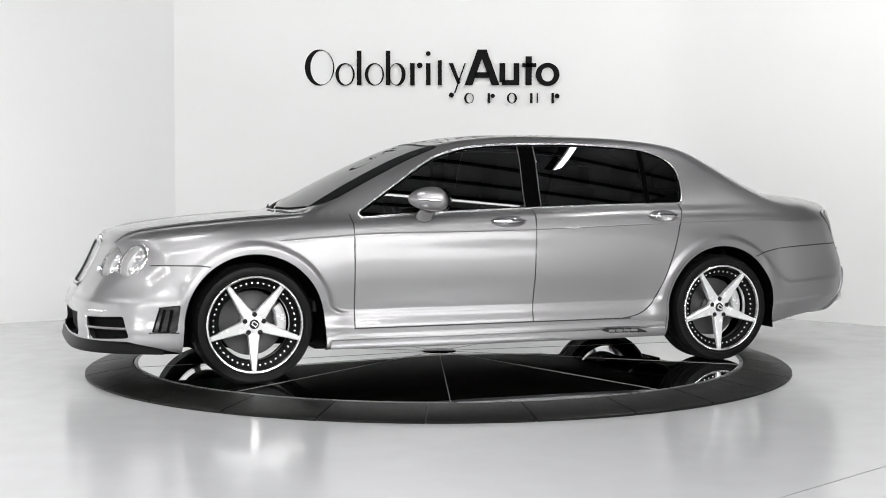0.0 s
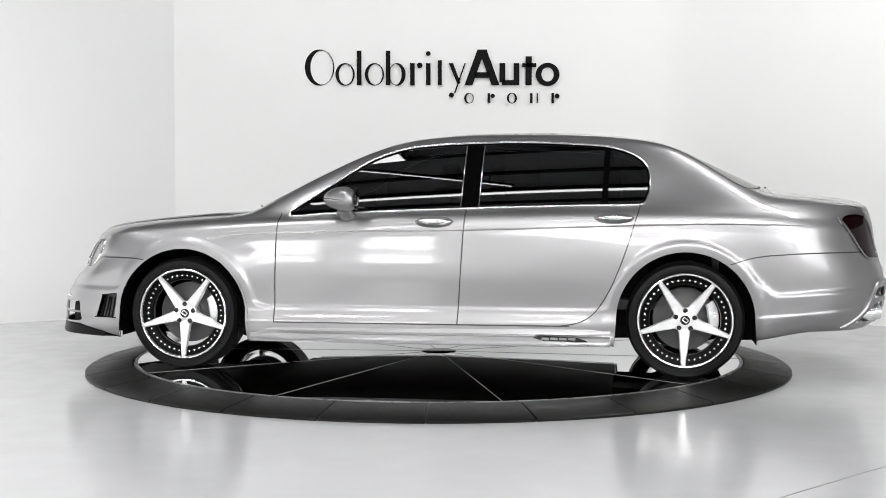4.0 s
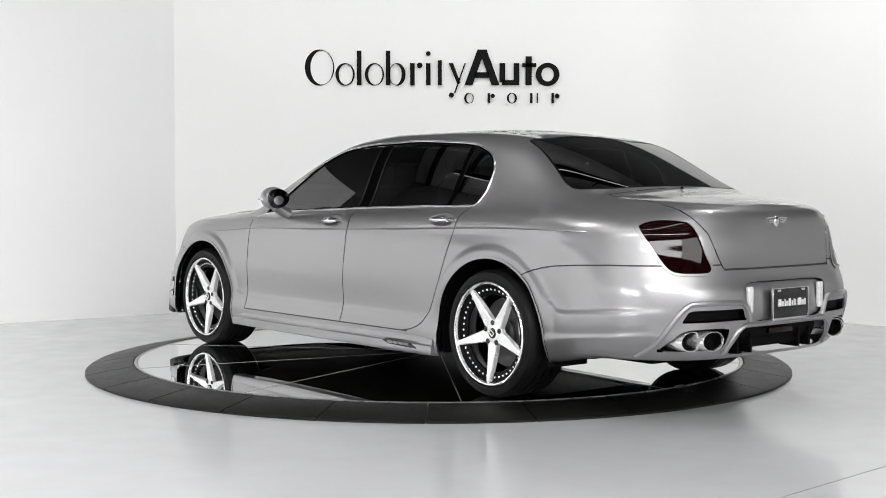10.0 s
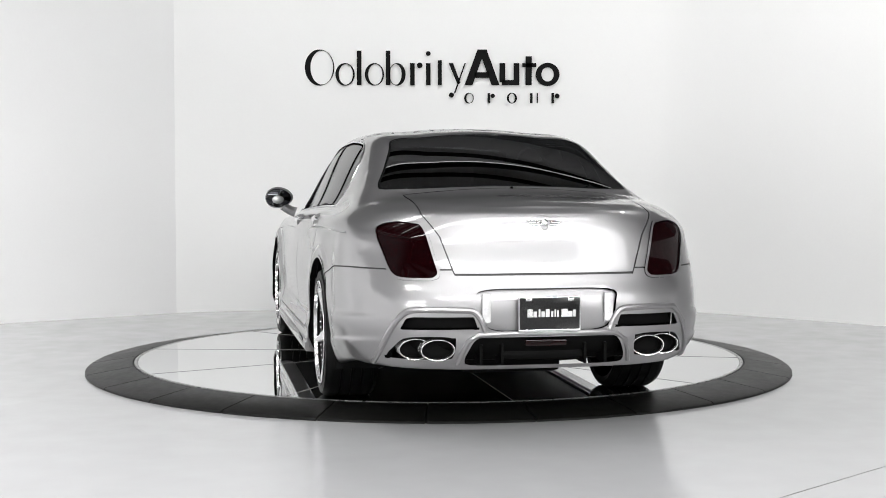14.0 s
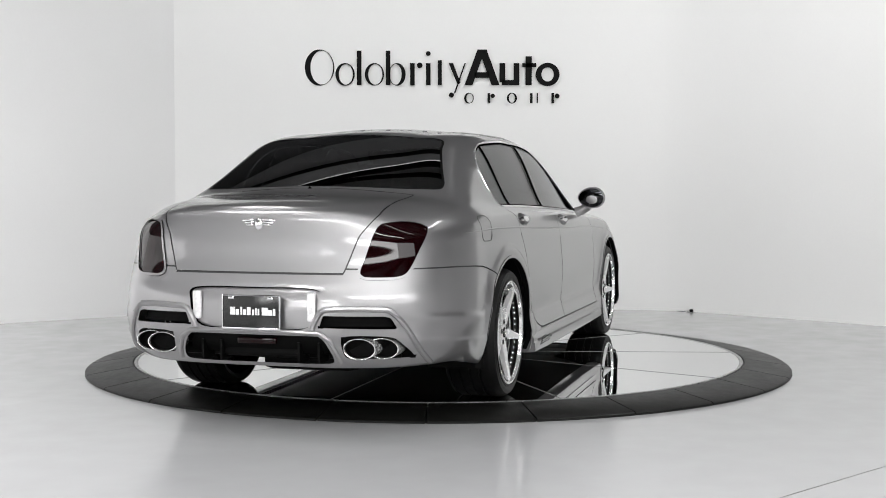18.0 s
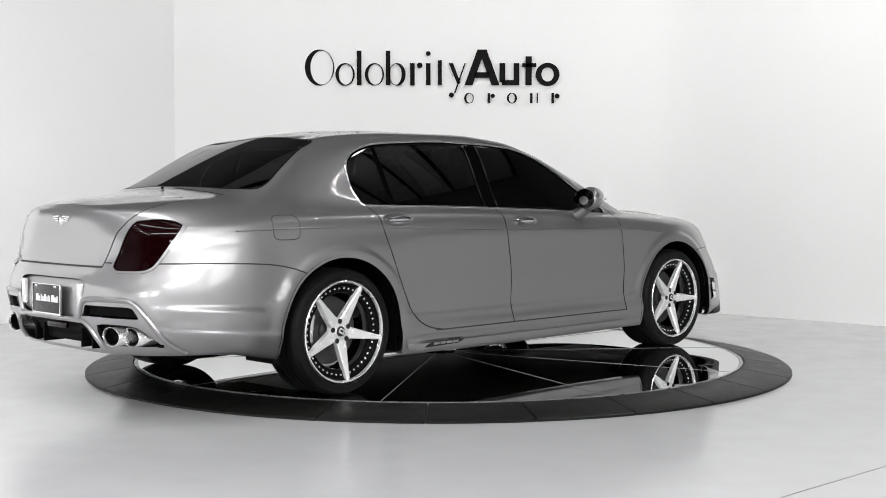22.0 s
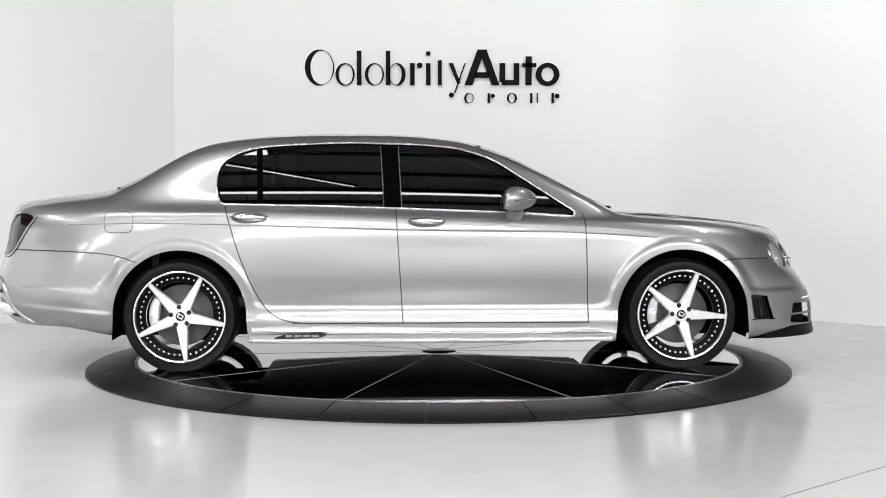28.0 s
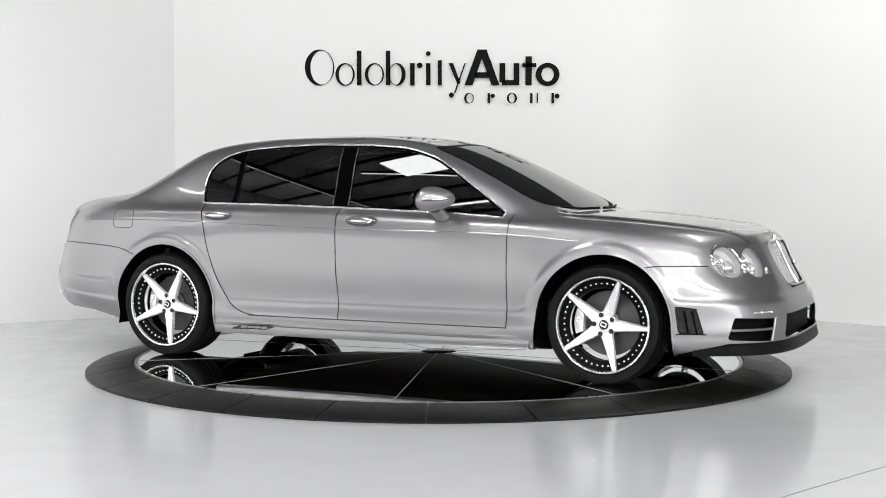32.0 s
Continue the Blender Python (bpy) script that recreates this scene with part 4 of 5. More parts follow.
# ---------------------------------------------------------------- wheels
def wheel_meshes():
    out = {}
    tread = [(0.268, -0.020), (0.276, -0.008), (0.283, -0.003), (0.287, 0.003), (0.291, 0.003), (0.294, -0.001), (0.312, 0.001), (0.322, -0.004), (0.327, -0.004), (0.336, -0.018), (0.3435, -0.034)]
    z = -0.040
    for k in range(4):
        tread += [(0.345, z), (0.345, z - 0.042), (0.338, z - 0.044), (0.338, z - 0.052)]
        z -= 0.054
    tread += [(0.343, z), (0.334, z - 0.018), (0.312, z - 0.03), (0.285, z - 0.02)]
    out["tyre"] = bm_mesh("tyre", lathe_bm(tread, 72), TYRE, True)
    out["rim_lip"] = bm_mesh("rim_lip", lathe_bm([(0.272, -0.030), (0.2785, -0.010), (0.2785, 0.001), (0.274, 0.0045), (0.2685, 0.003), (0.2660, -0.004), (0.2645, -0.014)], 72), LIP_METAL, True)
    out["rim"] = bm_mesh("rim", lathe_bm([(0.2645, -0.014), (0.259, -0.026), (0.250, -0.030), (0.2135, -0.036), (0.2095, -0.042), (0.2085, -0.050)], 72), RIM_BLACK, True)
    out["barrel"] = bm_mesh("barrel", lathe_bm([(0.2085, -0.050), (0.2065, -0.058), (0.2085, -0.105), (0.222, -0.125), (0.245, -0.235), (0.25, -0.245)], 72), CHROME, True)
    bm = lathe_bm([(0.0072, -0.003), (0.0070, 0.001), (0.0050, 0.0040), (0.0001, 0.0050)], 8)
    out["rivet"] = bm_mesh("rivet", bm, LIP_METAL, True)
    # a spoke along local x, flat-faced with chamfered sides and a shallow fall to the hub
    bm = bmesh.new()
    rows = []
    for x, half, z0, z1 in ((0.0, 0.034, -0.062, -0.036), (0.05, 0.0355, -0.062, -0.034), (0.09, 0.0300, -0.060, -0.029), (0.16, 0.0225, -0.050, -0.020), (0.22, 0.0160, -0.040, -0.011), (0.256, 0.0130, -0.034, -0.006), (0.264, 0.0115, -0.034, -0.010)):
        c = 0.0055
        rows.append([bm.verts.new(p) for p in ((x, -half - 0.003, z0), (x, -half, z1 - c), (x, -half + c, z1), (x, half - c, z1), (x, half, z1 - c), (x, half + 0.003, z0))])
    for a, b in zip(rows, rows[1:]):
        for k in range(5):
            bm.faces.new((a[k], b[k], b[k + 1], a[k + 1]))
    bm.faces.new(rows[-1])
    out["spoke"] = bm_mesh("spoke", bm, SATIN, False)
    out["hub"] = bm_mesh("hub", lathe_bm([(0.0001, -0.034), (0.066, -0.034), (0.072, -0.038), (0.076, -0.062)], 40), SATIN, True)
    out["centre_cap"] = bm_mesh("centre_cap", lathe_bm([(0.0001, -0.026), (0.024, -0.027), (0.0275, -0.030), (0.029, -0.036)], 32), BLACK_GLOSS, True)
    bm = box_bm(0.007, 0.034, 0.002, (-0.008, 0, -0.0252))
    for oy in (-0.0095, 0.0095):
        box_bm(0.018, 0.006, 0.002, (0.004, oy * 1.6, -0.0252), 0, bm)
        box_bm(0.005, 0.016, 0.002, (0.012, oy * 0.9, -0.0252), 0, bm)
    out["cap_mark"] = bm_mesh("cap_mark", bm, SATIN, False)
    bm = lathe_bm([(0.0145, -0.0335), (0.0145, -0.0305), (0.0100, -0.031), (0.0090, -0.033), (0.0001, -0.033)], 16)
    out["lug_nut"] = bm_mesh("lug_nut", bm, BLACK_GLOSS, True)
    bm = lathe_bm([(0.075, -0.118), (0.078, -0.135), (0.088, -0.14), (0.186, -0.14), (0.189, -0.143), (0.189, -0.168), (0.085, -0.168), (0.07, -0.2), (0.0001, -0.2)], 56)
    lathe_bm([(0.0001, -0.10), (0.05, -0.10), (0.075, -0.118)], 56, bm)
    out["brake_disc"] = bm_mesh("brake_disc", bm, DISC_STEEL, True)
    bm = bmesh.new()
    rows = []
    for k in range(9):
        a = radians(-27 + 54 * k / 8)
        r0, r1 = 0.132 + 0.012 * abs(k - 4) / 4, 0.200
        rows.append([bm.verts.new((r * math.cos(a), r * math.sin(a), zz)) for r, zz in ((r0, -0.185), (r0, -0.105), (r0 + 0.01, -0.095), (r1 - 0.02, -0.092), (r1, -0.102), (r1, -0.185))])
    for a, b in zip(rows, rows[1:]):
        for k in range(6):
            bm.faces.new((a[k], b[k], b[(k + 1) % 6], a[(k + 1) % 6]))
    bm.faces.new(rows[0])
    bm.faces.new(rows[-1])
    out["brake_caliper"] = bm_mesh("brake_caliper", bm, SATIN, True)
    return out


WHEEL = wheel_meshes()


def add_wheel(cx, face_y, side, spoke_turn):
    if side > 0:
        turn = Matrix(((-1, 0, 0, 0), (0, 0, 1, 0), (0, 1, 0, 0), (0, 0, 0, 1)))
    else:
        turn = Matrix(((1, 0, 0, 0), (0, 0, -1, 0), (0, 1, 0, 0), (0, 0, 0, 1)))
    w = part("wheel", WHEEL["rim"], None, car, "gloss black and chrome five-spoke wheel", m=Matrix.Translation((cx, side * face_y, AXLE_Z)) @ turn)
    part("tyre", WHEEL["tyre"], None, w, "low-profile black tyre")
    part("rim_lip", WHEEL["rim_lip"], None, w, "polished chrome lip")
    for k in range(45):
        if k % 9:
            a = radians(spoke_turn + 8 * k)
            part("rivet", WHEEL["rivet"], None, w, m=Matrix.Translation((0.2365 * math.cos(a), 0.2365 * math.sin(a), -0.0322)))
    part("barrel", WHEEL["barrel"], None, w, "polished inner rim barrel")
    part("hub", WHEEL["hub"], None, w)
    part("centre_cap", WHEEL["centre_cap"], None, w, "black centre cap")
    part("cap_mark", WHEEL["cap_mark"], None, w, "small bright emblem", m=Matrix.Rotation(radians(spoke_turn), 4, "Z"))
    for k in range(5):
        part("spoke", WHEEL["spoke"], None, w, "bright machined spoke", m=Matrix.Rotation(radians(spoke_turn + 72 * k), 4, "Z"))
        a = radians(spoke_turn + 36 + 72 * k)
        part("lug_nut", WHEEL["lug_nut"], None, w, m=Matrix.Translation((0.057 * math.cos(a), 0.057 * math.sin(a), 0)))
    part("brake_disc", WHEEL["brake_disc"], None, w, "grey steel brake disc")
    part("brake_caliper", WHEEL["brake_caliper"], None, w, "silver brake caliper", m=Matrix.Rotation(radians(8 if side > 0 else 172), 4, "Z"))


add_wheel(WF, 0.950, 1, 53)
add_wheel(WR, 0.935, 1, 52)
add_wheel(WF, 0.950, -1, 69)
add_wheel(WR, 0.935, -1, 61)

# ---------------------------------------------------------------- under the car and inside it
for cx in (WF, WR):
    bm = bmesh.new()
    rows = []
    for k in range(25):
        a = math.pi * k / 24
        r = 0.410
        x, z = cx + r * math.cos(a), AXLE_Z + r * math.sin(a)
        rows.append([bm.verts.new((x, y, z)) for y in (flank_y(x, z) - 0.035, 0.60)])
    lows = [[bm.verts.new((cx + s * 0.412, y, 0.20)) for y in (0.90, 0.60)] for s in (1, -1)]
    rows = [lows[0]] + rows + [lows[1]]
    for a, b in zip(rows, rows[1:]):
        bm.faces.new((a[0], b[0], b[1], a[1]))
    bm.faces.new([r[1] for r in rows])
    edge = [(cx + 0.415, 0.205), (cx + 0.412, 0.27)] + [(cx + 0.404 * math.cos(math.pi * k / 28), AXLE_Z + 0.404 * math.sin(math.pi * k / 28)) for k in range(29)] + [(cx - 0.412, 0.27), (cx - 0.415, 0.205)]
    strip = [[bm.verts.new((x, flank_y(x, z) - 0.001, z)), bm.verts.new((cx + (x - cx) * 1.015, flank_y(x, z) - 0.030, z))] for x, z in edge]
    for a, b in zip(strip, strip[1:]):
        bm.faces.new((a[0], b[0], b[1], a[1]))
    both_sides("wheel_arch_liner", bm, BLACK, car, "black inner wheel arch")

bm = bmesh.new()
for x0, x1, y, z0, z1 in ((1.96, 2.36, 0.60, 0.19, 0.32), (1.10, 1.96, 0.58, 0.185, 0.50), (-1.10, 1.10, 0.88, 0.215, 0.27), (-1.97, -1.10, 0.58, 0.22, 0.50), (-2.50, -1.97, 0.50, 0.30, 0.36)):
    box_bm(x1 - x0, 2 * y, z1 - z0, ((x0 + x1) / 2, 0, (z0 + z1) / 2), 0.02, bm)
part("underbody", bm, BLACK, car, "matt black underbody")
bm = bmesh.new()
rows = []
for k in range(23):
    x = -1.1 + 0.1 * k
    low = 0.138 + 0.03 * max(0.0, abs(x) - 0.5) ** 2
    rows.append([bm.verts.new((x, y, z)) for y, z in ((-0.86, 0.216), (-0.76, low + 0.035), (-0.60, low), (0, low - 0.002), (0.60, low), (0.76, low + 0.035), (0.86, 0.216))])
for a, b in zip(rows, rows[1:]):
    for j in range(6):
        bm.faces.new((a[j], a[j + 1], b[j + 1], b[j]))
bm.faces.new(rows[0])
bm.faces.new(rows[-1][::-1])
part("floor_tray", bm, BLACK, car, "black curved floor tray under the car")
for y in (0.17, -0.17):
    part("exhaust_pipe", tube_bm([(-1.0, y * 1.6, 0.20), (-1.3, y * 1.9, 0.20), (-2.0, y * 2.6, 0.26)], 0.032, 10), BLACK, car)
part("silencer", box_bm(0.40, 0.52, 0.12, (-1.9, 0, 0.235), 0.04), BLACK, car, "dark silencer box")
bm = bmesh.new()
bmesh.ops.create_uvsphere(bm, u_segments=20, v_segments=12, radius=0.15, matrix=Matrix.Translation((WR, 0, 0.27)) @ Matrix.Diagonal((1.2, 1, 0.85, 1)))
part("differential", bm, BLACK, car)
for cx in (WF, WR):
    for s in (1, -1):
        part("suspension_arm", tube_bm([(cx - 0.28, s * 0.32, 0.22), (cx - 0.05, s * 0.66, 0.20), (cx + 0.05, s * 0.66, 0.20), (cx + 0.28, s * 0.32, 0.22)], 0.028, 8), BLACK, car)
        part("axle_shaft", tube_bm([(cx, s * 0.1, 0.30), (cx, s * 0.76, AXLE_Z)], 0.03, 8), BLACK, car)
# cabin
bm = box_bm(3.0, 1.5, 0.06, (-0.35, 0, 0.42))
box_bm(0.04, 1.46, 0.5, (1.12, 0, 0.68), 0, bm)
box_bm(0.04, 1.30, 0.55, (-1.72, 0, 0.72), 0, bm)
part("cabin_floor", bm, LEATHER, car, "dark cabin trim")
part("parcel_shelf", box_bm(0.5, 1.25, 0.03, (-1.62, 0, 1.02), 0.01), LEATHER, car)
part("dashboard", box_bm(0.42, 1.40, 0.20, (0.86, 0, 0.86), 0.06), LEATHER, car)
bm = lathe_bm([(0.175, -0.012), (0.187, 0), (0.175, 0.012), (0.163, 0)], 32, close=True)
box_bm(0.33, 0.05, 0.02, (0, 0, 0), 0.005, bm)
part("steering_wheel", bm, LEATHER, car, m=pose(0.52, 0.36, 0.92, 0, -66, 0))
for sx, wide in ((0.12, 0.52), (-0.92, 0.58)):
    for s in (1, -1):
        bm = box_bm(0.5, wide, 0.16, (sx + 0.2, s * 0.36, 0.56), 0.05)
        box_bm(0.14, wide, 0.62, (sx - 0.1, s * 0.36, 0.83), 0.05, bm, Matrix.Rotation(radians(-14), 4, "Y"))
        box_bm(0.09, 0.26, 0.17, (sx - 0.19, s * 0.36, 1.20), 0.04, bm)
        part("seat", bm, LEATHER, car, "dark leather seat behind tinted glass")

# ---------------------------------------------------------------- nose
def lamp_dome(r, h, n=32):
    return [(r * math.cos(math.pi / 2 * k / 6), h * math.sin(math.pi / 2 * k / 6)) for k in range(6)] + [(0.0001, h)]


for (cx, cy, cz), r in HEADS:
    cx = end_x(cy, cz) - 0.002
    for s in (1, -1):
        axis = Vector((1.0, -s * (end_x(cy + 0.08, cz) - end_x(cy - 0.08, cz)) / 0.16, 0.1 - 0.8 * (end_x(cy, cz + 0.08) - end_x(cy, cz - 0.08)) / 0.16)).normalized()
        q = Vector((0, 0, 1)).rotation_difference(axis).to_matrix().to_4x4()
        at = Matrix.Translation((cx - 0.006, s * cy, cz)) @ q @ Matrix.Diagonal((1.12, 0.95, 1, 1))
        lamp = part("headlight", lathe_bm([(r - 0.003, 0.006), (r - 0.010, -0.004), (r * 0.80, -0.034), (r * 0.5, -0.050), (0.0001, -0.056)], 40), REFLECTOR, car, "round headlight with bright reflector", m=at)
        part("bezel", lathe_bm([(r + 0.008, -0.012), (r + 0.007, 0.006), (r + 0.001, 0.011), (r - 0.006, 0.008), (r - 0.008, 0.0)], 40), CHROME, lamp, "chrome headlight bezel")
        for ox, oz, k in ((0.30, 0.12, 0.40), (-0.34, -0.18, 0.36)):
            bowl = pose(ox * r, oz * r, -0.030)
            part("projector", lathe_bm([(r * k, 0.004), (r * (k - 0.05), 0.010), (r * (k - 0.09), 0.004), (r * 0.12, -0.012), (0.0001, 0.006)], 24), LIP_METAL, lamp, "bright inner reflector bowl", m=bowl)
        part("lens", lathe_bm([(a, b + 0.006) for a, b in lamp_dome(r - 0.004, 0.022)], 40), CLEAR, lamp, "clear domed lamp glass")
        knob = bmesh.new()
        bmesh.ops.create_uvsphere(knob, u_segments=12, v_segments=8, radius=1, matrix=Matrix.Translation((end_x(cy - 0.075, cz - 0.045) + 0.006, s * (cy - 0.075), cz - 0.045)) @ Matrix.Diagonal((0.016, 0.014, 0.026, 1)))
        part("lamp_washer", knob, CHROME, car, "small chrome headlight washer cap")

bm = bmesh.new()
for k in range(-30, 31):
    for lean in (1, -1):
        pts = []
        for j in range(15):
            z = 0.560 + 0.24 * j / 14
            y = k * 0.02 + lean * (z - 0.70) * 0.75
            if sdf(GRILLE, np.float64(y), np.float64(z)) < 0.004:
                pts.append((end_x(y, z) - 0.012, y, z))
        if len(pts) > 2:
            tube_bm(pts, 0.0026, 4, bm=bm)
part("grille_bars", bm, SATIN, car, "fine silver mesh grille")
part("grille_rib", tube_bm([(end_x(0, z) + 0.004, 0, z) for z in np.linspace(0.558, 0.80, 9)], 0.008, 8), CHROME, car)
part("grille_slit", tube_bm([(end_x(y, 0.540) - 0.002, y, 0.540) for y in np.linspace(-0.2, 0.2, 9)], 0.006, 6), BLACK, car, "dark slit under the grille")
badge = lathe_bm([(0.0001, 0.012), (0.02, 0.011), (0.026, 0.004), (0.027, 0)], 20)
part("bonnet_badge", badge, CHROME, car, "small chrome badge", m=Matrix.Translation((end_x(0, 0.815) + 0.0, 0, 0.818)) @ Matrix.Rotation(radians(60), 4, "Y"))
for s in (1, -1):
    bar_line = [(nose_at(u, 0.338), 0.338) for u in np.linspace(0.20, 0.605, 10)]
    part("intake_bar", tube_bm([(x - 0.008, s * (y - 0.004), z) for (x, y), z in bar_line], 0.0075, 8), PAINT, car)
    fin_line = [(nose_at(u, z), z) for u, z in ((0.165, 0.397), (0.18, 0.36), (0.20, 0.31), (0.222, 0.268))]
    part("intake_fin", tube_bm([(x - 0.006, s * (y - 0.004), z) for (x, y), z in fin_line], 0.010, 8), PAINT, car)
    for u in np.linspace(0.21, 0.40, 6):
        x, y = nose_at(u, 0.431)
        part("marker_light", box_bm(0.012, 0.016, 0.011, (x, s * y, 0.431), 0.003), CHROME, car, "small bright marker light")
    for k in (0.36, 0.69):
        pts = []
        for z in np.linspace(0.320, 0.444, 5):
            d = (0.46 - z) / 0.17
            x = (1.956 + 0.023 * d) * (1 - k) + (2.070 + 0.050 * d) * k
            pts.append((x, s * (flank_y(x, z) - 0.016), z))
        part("vent_slat", tube_bm(pts, 0.006, 6), BLACK, car)
bm = bmesh.new()
rows = []
half = level(0.235, 2.03)
edge = half[::-1] + [(x, -y) for x, y in half[1:]]
for k, (x, y) in enumerate(edge):
    a, b = edge[max(k - 1, 0)], edge[min(k + 1, len(edge) - 1)]
    nx, ny = -(b[1] - a[1]), b[0] - a[0]
    size = math.hypot(nx, ny) * (1 if nx * 0.3 + ny * y > 0 or nx > 0 else -1)
    grow = min(1.0, min(k, len(edge) - 1 - k) / 26)
    rise = (float(lip_line(x)) + 0.004 - 0.192) / 0.08
    rows.append([bm.verts.new((x + nx / size * d, y + ny / size * d, 0.192 + (z - 0.192) * rise)) for d, z in ((-0.004, 0.272), (0.004, 0.268), (0.012 * grow, 0.250), (0.013 * grow, 0.232), (0.018 * grow, 0.222), (0.019 * grow, 0.210), (0.015 * grow, 0.199), (-0.06, 0.192))])
for a, b in zip(rows, rows[1:]):
    for j in range(7):
        bm.faces.new((a[j], b[j], b[j + 1], a[j + 1]))
part("splitter_lip", bm, CARBON, car, "dark glossy front lip spoiler")
for s in (1, -1):
    a = [(1.215, s * 0.05, 1.0), (1.20, s * 0.3, 0.998), (1.14, s * 0.55, 0.99)]
    part("wiper", tube_bm([(x, y, top_z(x, y) + 0.012) for x, y, z in a], [0.008, 0.006, 0.005], 8), BLACK, car, "black windscreen wiper")

# ---------------------------------------------------------------- flanks
for hx, hz in HANDLES:
    pts = [hx + HANDLE_A * 1.02 * u for u in np.linspace(-1, 1, 21)]
    bm, rows = bmesh.new(), []
    for x in pts:
        u = (x - hx) / HANDLE_A
        swell = max(0.0, 1 - u * u) ** 0.8
        half, proud = 0.005 + 0.0125 * swell ** 2, 0.004 + 0.020 * swell ** 0.7
        y, z0 = flank_y(x, hz), hz + 0.004
        rows.append([bm.verts.new((x, y + proud + dy, z0 + dz * half)) for dz, dy in ((-1, -0.012), (-0.95, -0.003), (-0.45, 0.001), (0.3, 0.0), (0.9, -0.006), (1, -0.014), (0, -0.018))])
    for a, b in zip(rows, rows[1:]):
        for k in range(7):
            bm.faces.new((a[k], b[k], b[(k + 1) % 7], a[(k + 1) % 7]))
    bm.faces.new(rows[0])
    bm.faces.new(rows[-1][::-1])
    both_sides("door_handle", bm, CHROME, car, "chrome door handle over an oval cup")

# mirrors
bm = bmesh.new()
bmesh.ops.create_uvsphere(bm, u_segments=28, v_segments=18, radius=1.0)
for v in bm.verts:
    x, y, z = v.co
    fx = 0.15 if x > 0 else 0.075
    v.co = (0.475 + fx * x * (1 - 0.12 * z), 1.008 + 0.094 * y - 0.03 * x, 1.058 + (0.072 + 0.010 * y) * z + 0.008 * x)
both_sides("mirror_housing", bm, PAINT, car, "silver door mirror")
bm = lathe_bm([(0.0001, 0.004), (0.92, 0.004), (1.0, 0.0), (1.0, -0.01)], 32)
for v in bm.verts:
    x, y, z = v.co
    v.co = (0.412 - z - 0.035 * y * 0.3, 1.018 + 0.086 * y, 1.056 + (0.063 + 0.008 * y) * x)
both_sides("mirror_glass", bm, DARKENED_MIRROR, car, "dark mirror glass")
bm = tube_bm([(0.50, 0.895, 0.955), (0.505, 0.935, 0.97), (0.50, 0.985, 1.0)], [0.036, 0.032, 0.03], 12, flat=1.5)
both_sides("mirror_stalk", bm, PAINT, car)
bm = tube_bm([(0.47, 1.098, 1.048), (0.55, 1.088, 1.053), (0.61, 1.045, 1.058)], 0.006, 8)
both_sides("mirror_blade", bm, CHROME, car, "thin chrome strip")

# rounded chrome bead round the side windows
bead = []
for k, (x, z) in enumerate(SIDE_GLASS):
    a, b = SIDE_GLASS[k - 1], SIDE_GLASS[(k + 1) % len(SIDE_GLASS)]
    nx, nz = b[1] - a[1], a[0] - b[0]
    size = math.hypot(nx, nz) or 1.0
    if sdf(SIDE_GLASS, np.array([x + 0.004 * nx / size]), np.array([z + 0.004 * nz / size]))[0] < 0:
        size = -size
    q = (x + 0.013 * nx / size, z + 0.013 * nz / size)
    if not bead or math.hypot(q[0] - bead[-1][0], q[1] - bead[-1][2]) > 0.012:
        bead.append((q[0], float(flank_y(q[0], q[1])) + 0.001, q[1]))
both_sides("window_bead", tube_bm(bead, 0.0052, 8, closed=True), TRIM, car, "bright rounded chrome window bead")
# skirts, blades and ridges
bm = bmesh.new()
rows = []
for k in range(45):
    x = 1.095 - 2.19 * k / 44
    e = 1.0
    g = 0.016 * min(1.0, max(0.0, (0.92 - x) / 0.35), max(0.0, (x + 1.0) / 0.08))
    up = 0.010 * max(0.0, abs(x + 0.1) - 0.6)
    rows.append([bm.verts.new((x, y, z)) for y, z in (
        (0.938, 0.296), (0.951 + 0.006 * e, 0.286), (0.954 + 0.009 * e, 0.268), (0.954 + 0.012 * e, 0.2535), (0.954 + 0.011 * e - g, 0.249),
        (0.954 + 0.011 * e - g, 0.243), (0.956 + 0.016 * e, 0.236), (0.958 + 0.018 * e, 0.196 + up), (0.952 + 0.016 * e, 0.182 + up), (0.925, 0.178 + up), (0.88, 0.182 + up))])
for a, b in zip(rows, rows[1:]):
    for j in range(10):
        bm.faces.new((a[j], b[j], b[j + 1], a[j + 1]))
bm.faces.new(rows[0])
bm.faces.new(rows[-1][::-1])
skirts = both_sides("skirt_blade", bm, PAINT, car, "sculpted silver side skirt with a groove")
flat = lambda y: Matrix(((1, 0, 0, 0), (0, 0, 1, y), (0, 1, 0, 0), (0, 0, 0, 1)))
bm = prism_bm([(-0.985, 0.196), (-0.955, 0.222), (-0.90, 0.240), (-0.68, 0.248), (-0.64, 0.236), (-0.70, 0.218), (-0.93, 0.212), (-0.965, 0.194)], 0.006, m=flat(0.9685))
both_sides("skirt_vent", bm, BLACK_GLOSS, car, "dark slot in the side skirt")
for k in range(4):
    x = -0.715 - 0.052 * k
    bm = prism_bm([(x + 0.020, 0.2385), (x + 0.024, 0.225), (x - 0.020, 0.222), (x - 0.024, 0.236)], 0.004, m=flat(0.9730))
    both_sides("vent_mesh", bm, MESH_GREY, car, "grey mesh in the skirt slot")
line = [(1.38, 0.822), (1.15, 0.838), (0.8, 0.856), (0.3, 0.863), (-0.18, 0.870), (-0.84, 0.890), (-1.3, 0.905), (-1.75, 0.912), (-2.2, 0.905)]
